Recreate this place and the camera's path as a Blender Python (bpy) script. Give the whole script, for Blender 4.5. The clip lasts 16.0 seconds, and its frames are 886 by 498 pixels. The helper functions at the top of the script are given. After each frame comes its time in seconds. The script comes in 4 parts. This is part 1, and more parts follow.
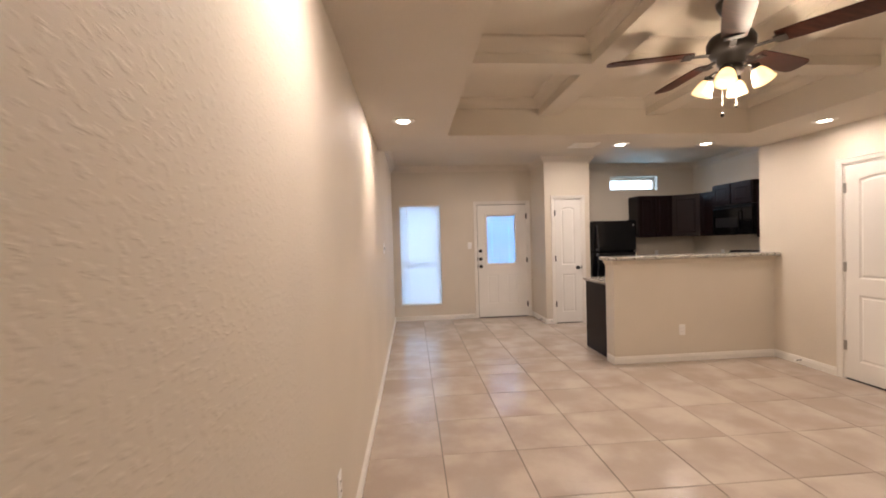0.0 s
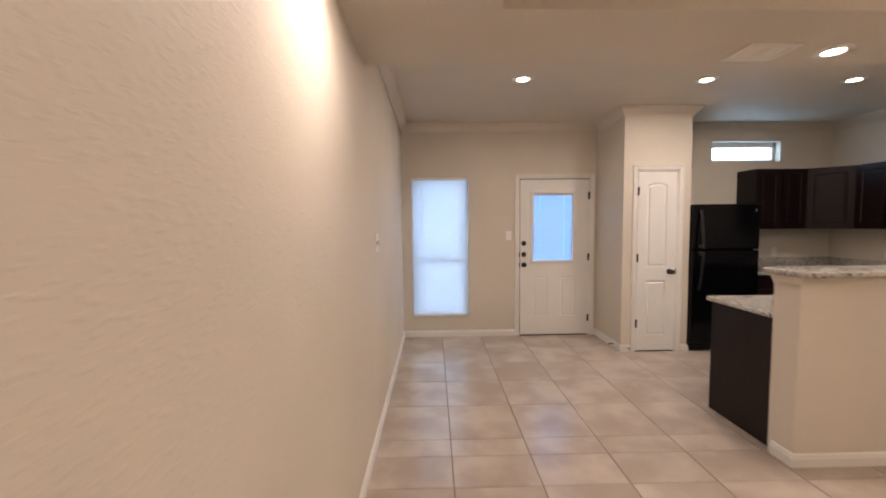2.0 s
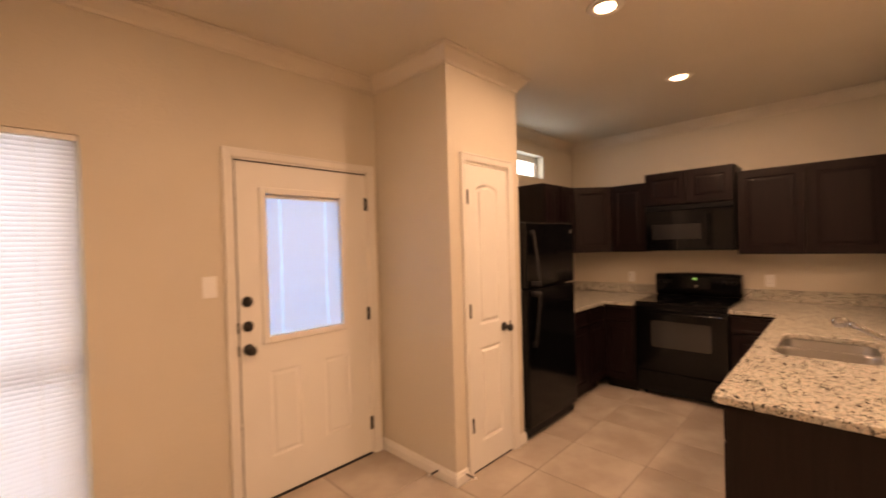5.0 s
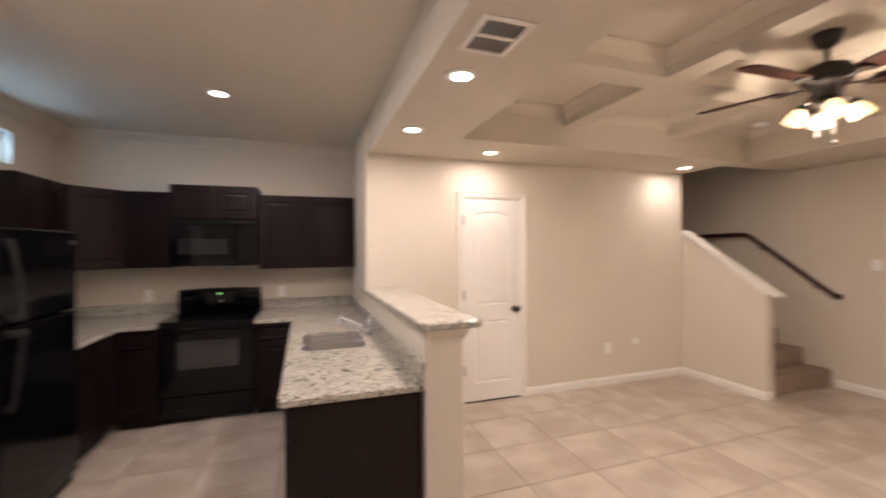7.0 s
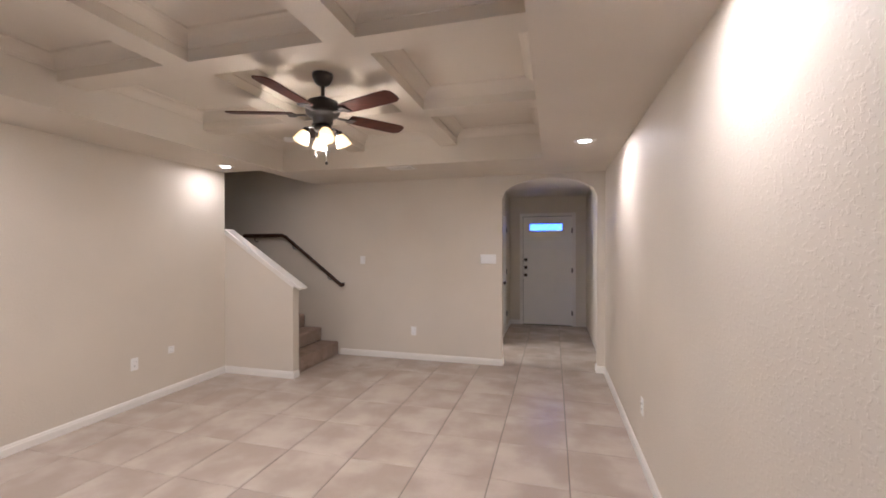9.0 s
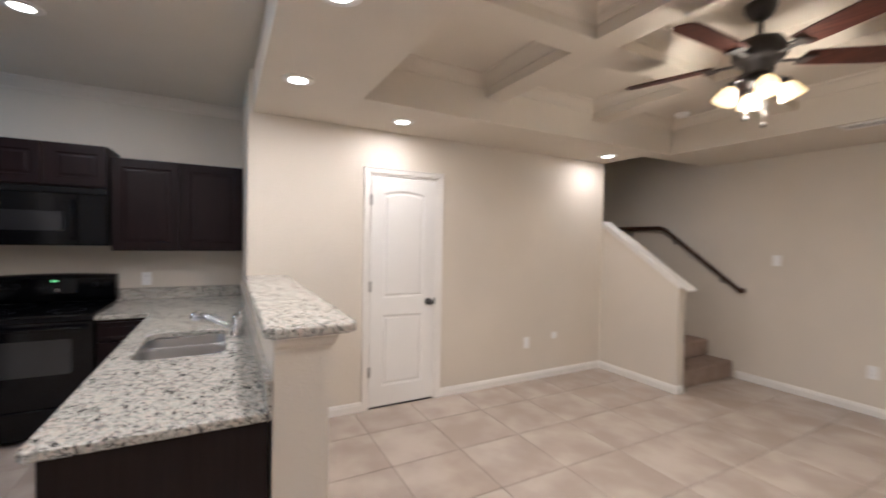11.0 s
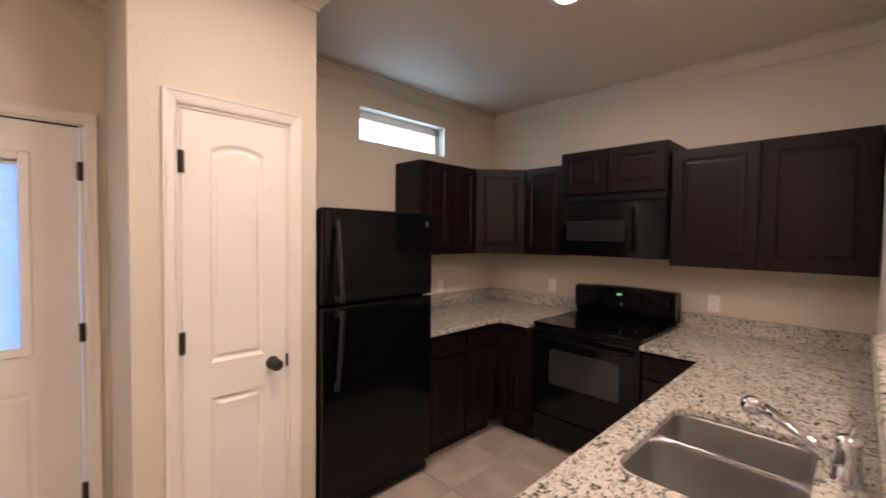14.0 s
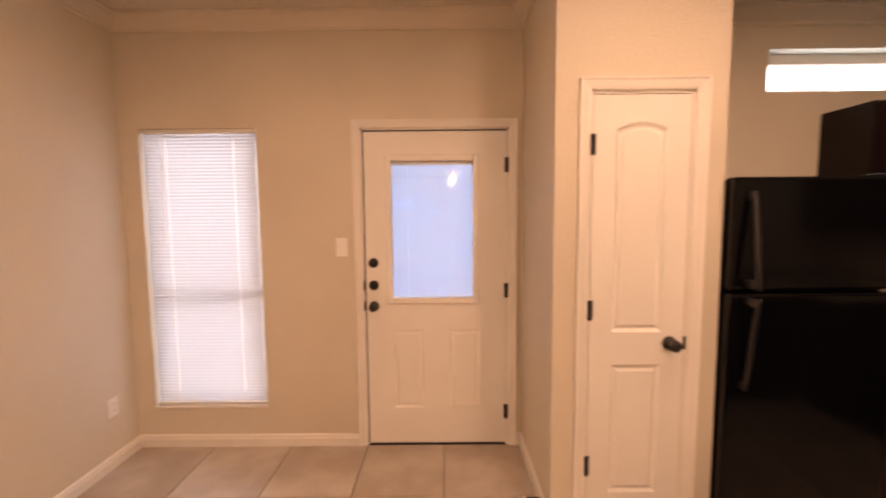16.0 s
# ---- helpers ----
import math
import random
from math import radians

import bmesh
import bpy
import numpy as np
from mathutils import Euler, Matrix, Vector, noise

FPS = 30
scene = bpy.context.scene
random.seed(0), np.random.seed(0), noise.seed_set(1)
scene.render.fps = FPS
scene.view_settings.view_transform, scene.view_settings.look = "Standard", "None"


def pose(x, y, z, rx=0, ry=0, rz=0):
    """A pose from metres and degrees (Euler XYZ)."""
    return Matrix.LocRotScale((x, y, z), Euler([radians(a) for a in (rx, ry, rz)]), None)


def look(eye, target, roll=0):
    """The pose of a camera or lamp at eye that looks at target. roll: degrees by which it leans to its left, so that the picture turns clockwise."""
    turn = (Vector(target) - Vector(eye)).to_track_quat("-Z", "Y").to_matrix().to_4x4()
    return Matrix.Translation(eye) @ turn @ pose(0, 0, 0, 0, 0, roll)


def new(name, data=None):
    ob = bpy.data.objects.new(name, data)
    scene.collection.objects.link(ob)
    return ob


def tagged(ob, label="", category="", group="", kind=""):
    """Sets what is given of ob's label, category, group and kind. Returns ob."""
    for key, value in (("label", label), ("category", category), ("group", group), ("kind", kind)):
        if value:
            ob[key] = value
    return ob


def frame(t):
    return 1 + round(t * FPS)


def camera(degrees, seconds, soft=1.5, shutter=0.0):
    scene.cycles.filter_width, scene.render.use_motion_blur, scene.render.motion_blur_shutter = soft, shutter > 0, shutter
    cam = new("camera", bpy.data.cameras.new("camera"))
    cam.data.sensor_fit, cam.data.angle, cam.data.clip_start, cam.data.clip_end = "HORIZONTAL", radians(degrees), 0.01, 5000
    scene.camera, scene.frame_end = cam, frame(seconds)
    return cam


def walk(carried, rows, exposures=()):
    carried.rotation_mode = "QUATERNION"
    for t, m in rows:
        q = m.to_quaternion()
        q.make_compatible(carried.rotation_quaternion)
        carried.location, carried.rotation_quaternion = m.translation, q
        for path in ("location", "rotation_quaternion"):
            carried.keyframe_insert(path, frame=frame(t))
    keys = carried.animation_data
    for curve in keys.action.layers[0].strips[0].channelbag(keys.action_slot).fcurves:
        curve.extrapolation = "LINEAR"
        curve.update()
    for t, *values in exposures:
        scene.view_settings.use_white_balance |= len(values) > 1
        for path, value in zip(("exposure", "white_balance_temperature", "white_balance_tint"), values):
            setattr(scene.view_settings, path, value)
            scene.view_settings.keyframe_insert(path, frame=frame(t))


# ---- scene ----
cam = camera(94.6, 16.0, soft=1.8, shutter=0.45)
PATH = [
    (0, (0.331, 0.229, 1.41), (0.481, 2.222, 1.364), -1.6),
    (0.5, (0.323, 0.596, 1.381), (0.506, 2.588, 1.335), -0.8),
    (1, (0.319, 1.062, 1.378), (0.431, 3.058, 1.332), -0.3),
    (1.5, (0.361, 1.625, 1.416), (0.582, 3.611, 1.329), -0.6),
    (2, (0.389, 2.222, 1.457), (0.435, 4.218, 1.33), -0.5),
    (2.5, (0.362, 2.768, 1.482), (0.487, 4.761, 1.373), -0.9),
    (3, (0.397, 3.257, 1.473), (0.558, 5.251, 1.446), -1.7),
    (3.2, (0.377, 3.476, 1.487), (0.538, 5.468, 1.42), -0.9),
    (4.25, (0.545, 4.45, 1.478), (1.32, 6.29, 1.445), -1.2),
    (5.3, (0.698, 5.085, 1.487), (2.326, 6.246, 1.465), -1.4),
    (5.5, (0.715, 5.136, 1.495), (2.442, 6.144, 1.474), -1.1),
    (6, (0.672, 5.183, 1.474), (2.565, 5.83, 1.491), -0.4),
    (6.5, (0.625, 5.207, 1.501), (2.625, 5.255, 1.49), -0.1),
    (7, (0.67, 5.222, 1.503), (2.563, 4.576, 1.505), -0.5),
    (7.5, (0.735, 5.215, 1.489), (2.213, 3.867, 1.484), 0.3),
    (8, (0.625, 5.107, 1.494), (1.574, 3.346, 1.483), -0.0),
    (8.2, (0.625, 5.058, 1.517), (1.396, 3.212, 1.491), 0.1),
    (9.2, (0.585, 4.97, 1.488), (1.10, 3.05, 1.478), -0.1),
    (10.3, (0.698, 4.92, 1.488), (1.908, 3.327, 1.494), 0.2),
    (10.5, (0.767, 4.895, 1.475), (2.18, 3.479, 1.475), 0.7),
    (11, (1.03, 4.836, 1.469), (2.794, 3.895, 1.419), 1.1),
    (11.5, (1.307, 4.817, 1.486), (3.237, 4.3, 1.405), 0.1),
    (12, (1.541, 4.749, 1.486), (3.537, 4.671, 1.39), 0.9),
    (12.5, (1.753, 4.735, 1.474), (3.713, 5.12, 1.366), 1.2),
    (13, (1.99, 4.757, 1.515), (3.799, 5.604, 1.406), 0.7),
    (13.5, (2.124, 4.82, 1.486), (3.732, 6.007, 1.407), 0.2),
    (14, (2.24, 4.764, 1.503), (3.638, 6.193, 1.436), 0.7),
    (14.5, (2.239, 4.762, 1.505), (3.402, 6.388, 1.43), 0.5),
    (15, (2.18, 4.783, 1.503), (2.983, 6.612, 1.413), 0.3),
    (15.5, (2.069, 4.818, 1.507), (2.451, 6.776, 1.375), -0.1),
    (16, (1.986, 4.857, 1.485), (1.978, 6.85, 1.319), -0.5),
]
# seconds, stops, kelvin, tint: the clip's camera drifts between a warm and a neutral white balance
EXPOSURES = [
    (0, -0.34, 6200, 12),
    (0.5, -0.40, 6200, 12),
    (0.8, -0.48, 6200, 12),
    (1.5, -0.46, 6150, 12),
    (3.2, -0.40, 6800, 15),
    (5.3, -0.30, 12000, 34),
    (5.7, -0.32, 10700, 30),
    (6.0, -0.33, 9500, 26),
    (6.5, -0.28, 7800, 20),
    (7, -0.17, 6050, 13),
    (7.5, -0.06, 5200, 10),
    (8, -0.08, 5150, 10),
    (10.5, -0.42, 5150, 7),
    (11, -0.27, 5150, 6),
    (11.5, -0.24, 5150, 6),
    (12.5, -0.17, 5100, 9),
    (13, -0.25, 5050, 9),
    (13.5, -0.21, 5350, 9),
    (13.9, -0.22, 6300, 16),
    (14.2, -0.22, 7400, 25),
    (14.5, -0.18, 8200, 31),
    (15, -0.17, 8700, 33),
    (15.5, -0.18, 12100, 41),
    (16, -0.36, 11000, 39),
]
walk(cam, [(t, look(eye, target, roll)) for t, eye, target, roll in PATH], EXPOSURES)

# ---- plan, in metres ----
ZL, ZK = 2.375, 2.685          # living ceiling, kitchen and dining ceiling
YN, XE, XK, YS = 7.40, 4.362, 5.52, -0.15   # north wall, living east wall, kitchen east wall, south wall
YE = -3.02                     # entry wall with the front door
YH = 4.69                      # corner between living room and kitchen
YC = 4.66                      # where the lower living ceiling ends

# ---- world and lamps ----
world = bpy.data.worlds.new("sky")
scene.world = world
world.use_nodes = True
wn = world.node_tree
sky = wn.nodes.new("ShaderNodeTexSky")
sky.sky_type, sky.sun_disc = "NISHITA", False
sky.sun_elevation, sky.sun_rotation = radians(35), radians(150)
wn.links.new(sky.outputs[0], wn.nodes["Background"].inputs[0])
wn.nodes["Background"].inputs[1].default_value = 0.12
sun = bpy.data.lights.new("sun", "SUN")
sun.energy, sun.angle, sun.color = 0.8, radians(12), (1.0, 0.96, 0.9)
new("sun", sun).matrix_world = look((4, -6, 12), (0, 0, 0))

WARM = (1.0, 0.80, 0.66)
LIVING_SPOTS = [(0.29, 3.56), (0.335, 1.37), (2.58, 4.465), (3.545, 4.468), (4.02, 3.62), (4.05, 1.27)]
KITCHEN_SPOTS = [(1.17, 5.80), (2.78, 5.815), (4.10, 5.815)]


def downlight_lamp(x, y, z, watts, color):
    d = bpy.data.lights.new("downlight_lamp", "AREA")
    d.energy, d.color, d.shape, d.size = watts, color, "DISK", 0.10
    new("downlight_lamp", d).matrix_world = look((x, y, z - 0.012), (x, y, 0))


for x, y in LIVING_SPOTS:
    downlight_lamp(x, y, ZL, 7.5 if x > 3.9 else 17 if y < 2.0 else 15 if x < 1.0 else 14, WARM)
for x, y in KITCHEN_SPOTS:
    downlight_lamp(x, y, ZK, 17.5, (1.0, 0.83, 0.71))


fan_lamp = bpy.data.lights.new("fan_lamp", "POINT")
fan_lamp.energy, fan_lamp.color, fan_lamp.shadow_soft_size = 24, (1.0, 0.78, 0.56), 0.06
new("fan_lamp", fan_lamp).location = (2.15, 2.42, 2.17)

fan_down = bpy.data.lights.new("fan_lamp_downward", "AREA")
fan_down.energy, fan_down.color, fan_down.shape, fan_down.size = 19, (1.0, 0.80, 0.62), "DISK", 0.26
new("fan_lamp_downward", fan_down).matrix_world = look((2.15, 2.42, 2.05), (2.15, 2.42, 0))

# Unseen warm fill lamp, added east of the entry hall to brighten it.
side = bpy.data.lights.new("hall_fill", "AREA")
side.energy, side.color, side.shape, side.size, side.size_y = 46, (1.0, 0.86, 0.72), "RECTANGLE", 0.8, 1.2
new("hall_fill", side).matrix_world = look((2.55, -0.85, 1.6), (1.5, -0.85, 1.5))


win = bpy.data.lights.new("kitchen_window_daylight", "AREA")
win.energy, win.color, win.shape, win.size, win.size_y = 2.3, (0.40, 0.72, 1.0), "RECTANGLE", 0.76, 0.16
new("kitchen_window_daylight", win).matrix_world = look((4.39, 7.475, 2.33), (4.39, 6.4, 2.40))


# ---- materials ----
def material(name, rough=0.5, metal=0.0, base=(0.5, 0.5, 0.5), spec=0.5):
    m = bpy.data.materials.new(name)
    m.use_nodes = True
    b = m.node_tree.nodes["Principled BSDF"]
    b.inputs["Base Color"].default_value = (*base, 1)
    b.inputs["Roughness"].default_value = rough
    b.inputs["Metallic"].default_value = metal
    b.inputs["Specular IOR Level"].default_value = spec
    return m, m.node_tree.nodes, m.node_tree.links, b


def tex(nodes, links, kind, scale, coord="Object", stretch=(1, 1, 1), **extra):
    c = nodes.new("ShaderNodeTexCoord")
    mp = nodes.new("ShaderNodeMapping")
    mp.inputs["Scale"].default_value = stretch
    links.new(c.outputs[coord], mp.inputs["Vector"])
    n = nodes.new("ShaderNodeTex" + kind)
    n.inputs["Scale"].default_value = scale
    for k, v in extra.items():
        n.inputs[k.replace("_", " ")].default_value = v
    links.new(mp.outputs[0], n.inputs["Vector"])
    return n


def ramp(nodes, links, src, stops):
    r = nodes.new("ShaderNodeValToRGB")
    e = r.color_ramp.elements
    while len(e) < len(stops):
        e.new(0.5)
    for el, (p, c) in zip(e, stops):
        el.position, el.color = p, (*c, 1) if len(c) == 3 else c
    links.new(src, r.inputs[0])
    return r


def bump(nodes, links, b, height, strength, distance):
    n = nodes.new("ShaderNodeBump")
    n.inputs["Strength"].default_value, n.inputs["Distance"].default_value = strength, distance
    links.new(height, n.inputs["Height"])
    links.new(n.outputs[0], b.inputs["Normal"])
    return n


def tint(c, k):
    return tuple(min(1, v * k) for v in c)


def painted_wall(name, base, strength=0.5):
    """Knock-down texture: flattened patches of plaster under paint, with a fine roller stipple."""
    m, n, l, b = material(name, 0.62, base=base, spec=0.3)
    big = tex(n, l, "Noise", 1.3, Detail=3.0)
    r = ramp(n, l, big.outputs[0], [(0.3, tint(base, 0.96)), (0.7, tint(base, 1.03))])
    l.new(r.outputs[0], b.inputs["Base Color"])
    blob = tex(n, l, "Noise", 68, stretch=(1, 0.8, 1), Detail=3.0, Roughness=0.5, Distortion=0.35)
    flat = ramp(n, l, blob.outputs[0], [(0.54, (0, 0, 0)), (0.62, (1, 1, 1))])
    fine = tex(n, l, "Noise", 170, Detail=2.0)
    mix = n.new("ShaderNodeMath")
    mix.operation = "MULTIPLY_ADD"
    l.new(fine.outputs[0], mix.inputs[0])
    mix.inputs[1].default_value = 0.25
    l.new(flat.outputs[0], mix.inputs[2])
    bump(n, l, b, mix.outputs[0], strength, 0.0016)
    return m


def satin(name, base, rough=0.35, wobble=0.03, bumps=0.05, spec=0.5):
    m, n, l, b = material(name, rough, base=base, spec=spec)
    t = tex(n, l, "Noise", 3.0, Detail=4.0)
    r = ramp(n, l, t.outputs[0], [(0.3, tint(base, 1 - wobble)), (0.7, tint(base, 1 + wobble))])
    l.new(r.outputs[0], b.inputs["Base Color"])
    f = tex(n, l, "Noise", 90, Detail=2.0)
    bump(n, l, b, f.outputs[0], bumps, 0.001)
    return m


def tile_mat():
    m, n, l, b = material("beige_porcelain", 0.32, spec=0.36)
    info = n.new("ShaderNodeObjectInfo")
    c = n.new("ShaderNodeTexCoord")
    add = n.new("ShaderNodeVectorMath")
    add.operation = "ADD"
    mul = n.new("ShaderNodeVectorMath")
    mul.operation = "MULTIPLY"
    l.new(info.outputs["Random"], mul.inputs[0])
    mul.inputs[1].default_value = (37.0, 53.0, 11.0)
    l.new(c.outputs["Object"], add.inputs[0])
    l.new(mul.outputs[0], add.inputs[1])
    cloud = n.new("ShaderNodeTexNoise")
    cloud.inputs["Scale"].default_value, cloud.inputs["Detail"].default_value, cloud.inputs["Roughness"].default_value = 2.8, 3.5, 0.5
    l.new(add.outputs[0], cloud.inputs["Vector"])
    r = ramp(n, l, cloud.outputs[0], [(0.34, (0.40, 0.332, 0.278)), (0.70, (0.515, 0.446, 0.384))])
    r.color_ramp.interpolation = "EASE"
    fine = n.new("ShaderNodeTexNoise")
    fine.inputs["Scale"].default_value, fine.inputs["Detail"].default_value = 60.0, 4.0
    l.new(add.outputs[0], fine.inputs["Vector"])
    fr = ramp(n, l, fine.outputs[0], [(0.35, (0.985, 0.985, 0.985)), (0.65, (1.01, 1.01, 1.01))])
    mx = n.new("ShaderNodeMix")
    mx.data_type, mx.blend_type = "RGBA", "MULTIPLY"
    mx.inputs["Factor"].default_value = 1.0
    l.new(r.outputs[0], mx.inputs["A"])
    l.new(fr.outputs[0], mx.inputs["B"])
    l.new(mx.outputs["Result"], b.inputs["Base Color"])
    rr = ramp(n, l, fine.outputs[0], [(0.3, (0.20, 0.20, 0.20)), (0.7, (0.235, 0.235, 0.235))])
    l.new(rr.outputs[0], b.inputs["Roughness"])
    bump(n, l, b, cloud.outputs[0], 0.02, 0.002)
    return m


def granite_mat():
    """Mosaic of pale, grey, tan and black mineral chips, gathered in loose drifts."""
    m, n, l, b = material("speckled_granite", 0.14, spec=0.5)
    warp = tex(n, l, "Noise", 26, Detail=2.0)
    c = n.new("ShaderNodeTexCoord")
    mp = n.new("ShaderNodeMapping")
    mp.inputs["Scale"].default_value = (0.72, 1.3, 1.0)
    mp.inputs["Rotation"].default_value = (0.0, 0.0, 0.5)
    l.new(c.outputs["Object"], mp.inputs["Vector"])
    mixv = n.new("ShaderNodeMix")
    mixv.data_type, mixv.blend_type = "RGBA", "LINEAR_LIGHT"
    mixv.inputs["Factor"].default_value = 0.018
    l.new(mp.outputs[0], mixv.inputs["A"])
    l.new(warp.outputs["Color"], mixv.inputs["B"])
    chips = n.new("ShaderNodeTexVoronoi")
    chips.inputs["Scale"].default_value = 112.0
    l.new(mixv.outputs["Result"], chips.inputs["Vector"])
    sep = n.new("ShaderNodeSeparateColor")
    l.new(chips.outputs["Color"], sep.inputs[0])
    drift = tex(n, l, "Noise", 19, Detail=3.0, Roughness=0.6)
    val = n.new("ShaderNodeMath")
    val.operation = "MULTIPLY_ADD"
    l.new(drift.outputs[0], val.inputs[0])
    val.inputs[1].default_value = 0.9
    sub = n.new("ShaderNodeMath")
    sub.operation = "SUBTRACT"
    l.new(sep.outputs[0], sub.inputs[0])
    sub.inputs[1].default_value = 0.45
    l.new(sub.outputs[0], val.inputs[2])
    chip = ramp(n, l, val.outputs[0], [(0.04, (0.075, 0.072, 0.066)), (0.15, (0.25, 0.245, 0.225)), (0.32, (0.385, 0.38, 0.34)), (0.50, (0.50, 0.49, 0.435)), (0.70, (0.595, 0.575, 0.51)), (0.86, (0.58, 0.505, 0.435))])
    fine = tex(n, l, "Noise", 240, Detail=3.0)
    grain = ramp(n, l, fine.outputs[0], [(0.36, (0.72, 0.71, 0.69)), (0.56, (1.0, 1.0, 1.0))])
    mx = n.new("ShaderNodeMix")
    mx.data_type, mx.blend_type = "RGBA", "MULTIPLY"
    mx.inputs["Factor"].default_value = 1.0
    l.new(chip.outputs[0], mx.inputs["A"])
    l.new(grain.outputs[0], mx.inputs["B"])
    l.new(mx.outputs["Result"], b.inputs["Base Color"])
    return m


def wood_mat(name, dark, lite, rough, along="Z", scale=1.0):
    m, n, l, b = material(name, rough, spec=0.19)
    st = {"X": (1.2, 22, 22), "Y": (22, 1.2, 22), "Z": (22, 22, 1.2)}[along]
    g = tex(n, l, "Noise", 2.2 * scale, stretch=st, Detail=5.0, Roughness=0.6, Distortion=0.4)
    r = ramp(n, l, g.outputs[0], [(0.3, dark), (0.7, lite)])
    l.new(r.outputs[0], b.inputs["Base Color"])
    bump(n, l, b, g.outputs[0], 0.08, 0.001)
    return m


def carpet_mat():
    m, n, l, b = material("brown_carpet", 0.95, spec=0.1)
    f = tex(n, l, "Noise", 220, Detail=3.0)
    g = tex(n, l, "Noise", 9, Detail=3.0)
    w = n.new("ShaderNodeMix")
    w.inputs[0].default_value = 0.3
    l.new(f.outputs[0], w.inputs[2])
    l.new(g.outputs[0], w.inputs[3])
    r = ramp(n, l, w.outputs[0], [(0.34, (0.19, 0.14, 0.11)), (0.66, (0.43, 0.33, 0.265))])
    l.new(r.outputs[0], b.inputs["Base Color"])
    bump(n, l, b, f.outputs[0], 0.7, 0.006)
    return m


def glow_mat(name, color, strength):
    m = bpy.data.materials.new(name)
    m.use_nodes = True
    b = m.node_tree.nodes["Principled BSDF"]
    b.inputs["Base Color"].default_value = (0.8, 0.8, 0.8, 1)
    b.inputs["Emission Color"].default_value = (*color, 1)
    b.inputs["Emission Strength"].default_value = strength
    return m


def glass_mat(name="clear_glass", rough=0.0):
    m, n, l, b = material(name, rough, base=(0.95, 0.97, 0.97))
    b.inputs["Transmission Weight"].default_value = 1.0
    b.inputs["IOR"].default_value = 1.45
    return m


def slat_mat(name, through_light):
    m, n, l, b = material(name, 0.5, base=(0.82, 0.82, 0.80))
    tr = n.new("ShaderNodeBsdfTranslucent")
    tr.inputs[0].default_value = (0.80, 0.82, 0.86, 1)
    ms = n.new("ShaderNodeMixShader")
    ms.inputs[0].default_value = through_light
    l.new(b.outputs[0], ms.inputs[1])
    l.new(tr.outputs[0], ms.inputs[2])
    l.new(ms.outputs[0], n["Material Output"].inputs["Surface"])
    return m


M_WALL = painted_wall("beige_knockdown_wall", (0.665, 0.606, 0.515), 0.43)
M_CEIL = painted_wall("beige_textured_ceiling", (0.665, 0.608, 0.52), 0.3)
M_TRIM = satin("white_semigloss_trim", (0.78, 0.75, 0.70), 0.32)
M_CROWN = satin("beige_painted_crown", (0.70, 0.635, 0.55), 0.45)
M_DOOR = satin("white_painted_door", (0.80, 0.78, 0.74), 0.36, 0.02, 0.08)
M_TILE = tile_mat()
M_GROUT = satin("grey_grout", (0.20, 0.172, 0.147), 0.9, 0.1, 0.4)
M_GRANITE = granite_mat()
M_CAB = wood_mat("espresso_stained_wood", (0.0058, 0.0024, 0.0031), (0.0135, 0.0060, 0.0066), 0.37)
M_CABSIDE = wood_mat("espresso_laminate", (0.010, 0.006, 0.0055), (0.016, 0.010, 0.009), 0.45)
M_BLACK = satin("black_gloss_enamel", (0.0025, 0.0025, 0.0032), 0.11, 0.02, 0.01, 0.28)
M_BLACKSAT = satin("black_textured_plastic", (0.0045, 0.0045, 0.0055), 0.40, 0.05, 0.2, 0.18)
# Oven window: base lifted to grey for lighter frit and a painted-in room reflection.
M_BLACKGLASS = satin("black_glass_reflection_grey", (0.034, 0.034, 0.035), 0.10, 0.0, 0.0, 0.5)
M_HANDLE = satin("dark_grey_handle_plastic", (0.012, 0.012, 0.014), 0.34, 0.05, 0.1, 0.45)
M_BRONZE = satin("oil_rubbed_bronze", (0.018, 0.014, 0.012), 0.38, 0.1, 0.1)
M_STEEL = material("brushed_stainless", 0.30, 1.0, (0.47, 0.465, 0.46))[0]
M_CHROME = material("polished_chrome", 0.07, 1.0, (0.80, 0.80, 0.82))[0]
M_NICKEL = material("satin_nickel", 0.35, 1.0, (0.42, 0.40, 0.37))[0]
M_PLASTIC = satin("white_plastic_plate", (0.86, 0.85, 0.83), 0.4, 0.0, 0.0)
M_SLOT = satin("dark_slot", (0.03, 0.03, 0.03), 0.6, 0.0, 0.0)
M_RAIL = wood_mat("dark_walnut_rail", (0.030, 0.014, 0.009), (0.065, 0.032, 0.020), 0.35, "X")
M_BLADE = wood_mat("mahogany_blade", (0.035, 0.010, 0.007), (0.085, 0.026, 0.016), 0.4, "X")
M_CARPET = carpet_mat()
M_GLASS = glass_mat()
M_SLAT = slat_mat("white_vinyl_slat", 0.68)
M_SLATDOOR = slat_mat("white_metal_slat", 0.7)
M_LAMP = glow_mat("downlight_lens", (1.0, 0.88, 0.72), 14.0)
M_GLOBE = glow_mat("lit_frosted_globe", (1.0, 0.62, 0.25), 2.6)
M_DIGIT = glow_mat("green_digits", (0.15, 1.0, 0.2), 1.5)
M_SKYGLOW = glow_mat("overcast_sky_glow", (0.63, 0.82, 1.0), 6.5)
M_PORCHGLOW = glow_mat("shaded_porch_daylight", (0.035, 0.37, 1.0), 6.6)
M_BLUEGLOW = glow_mat("blue_daylight_glow", (0.07, 0.155, 1.0), 7.0)
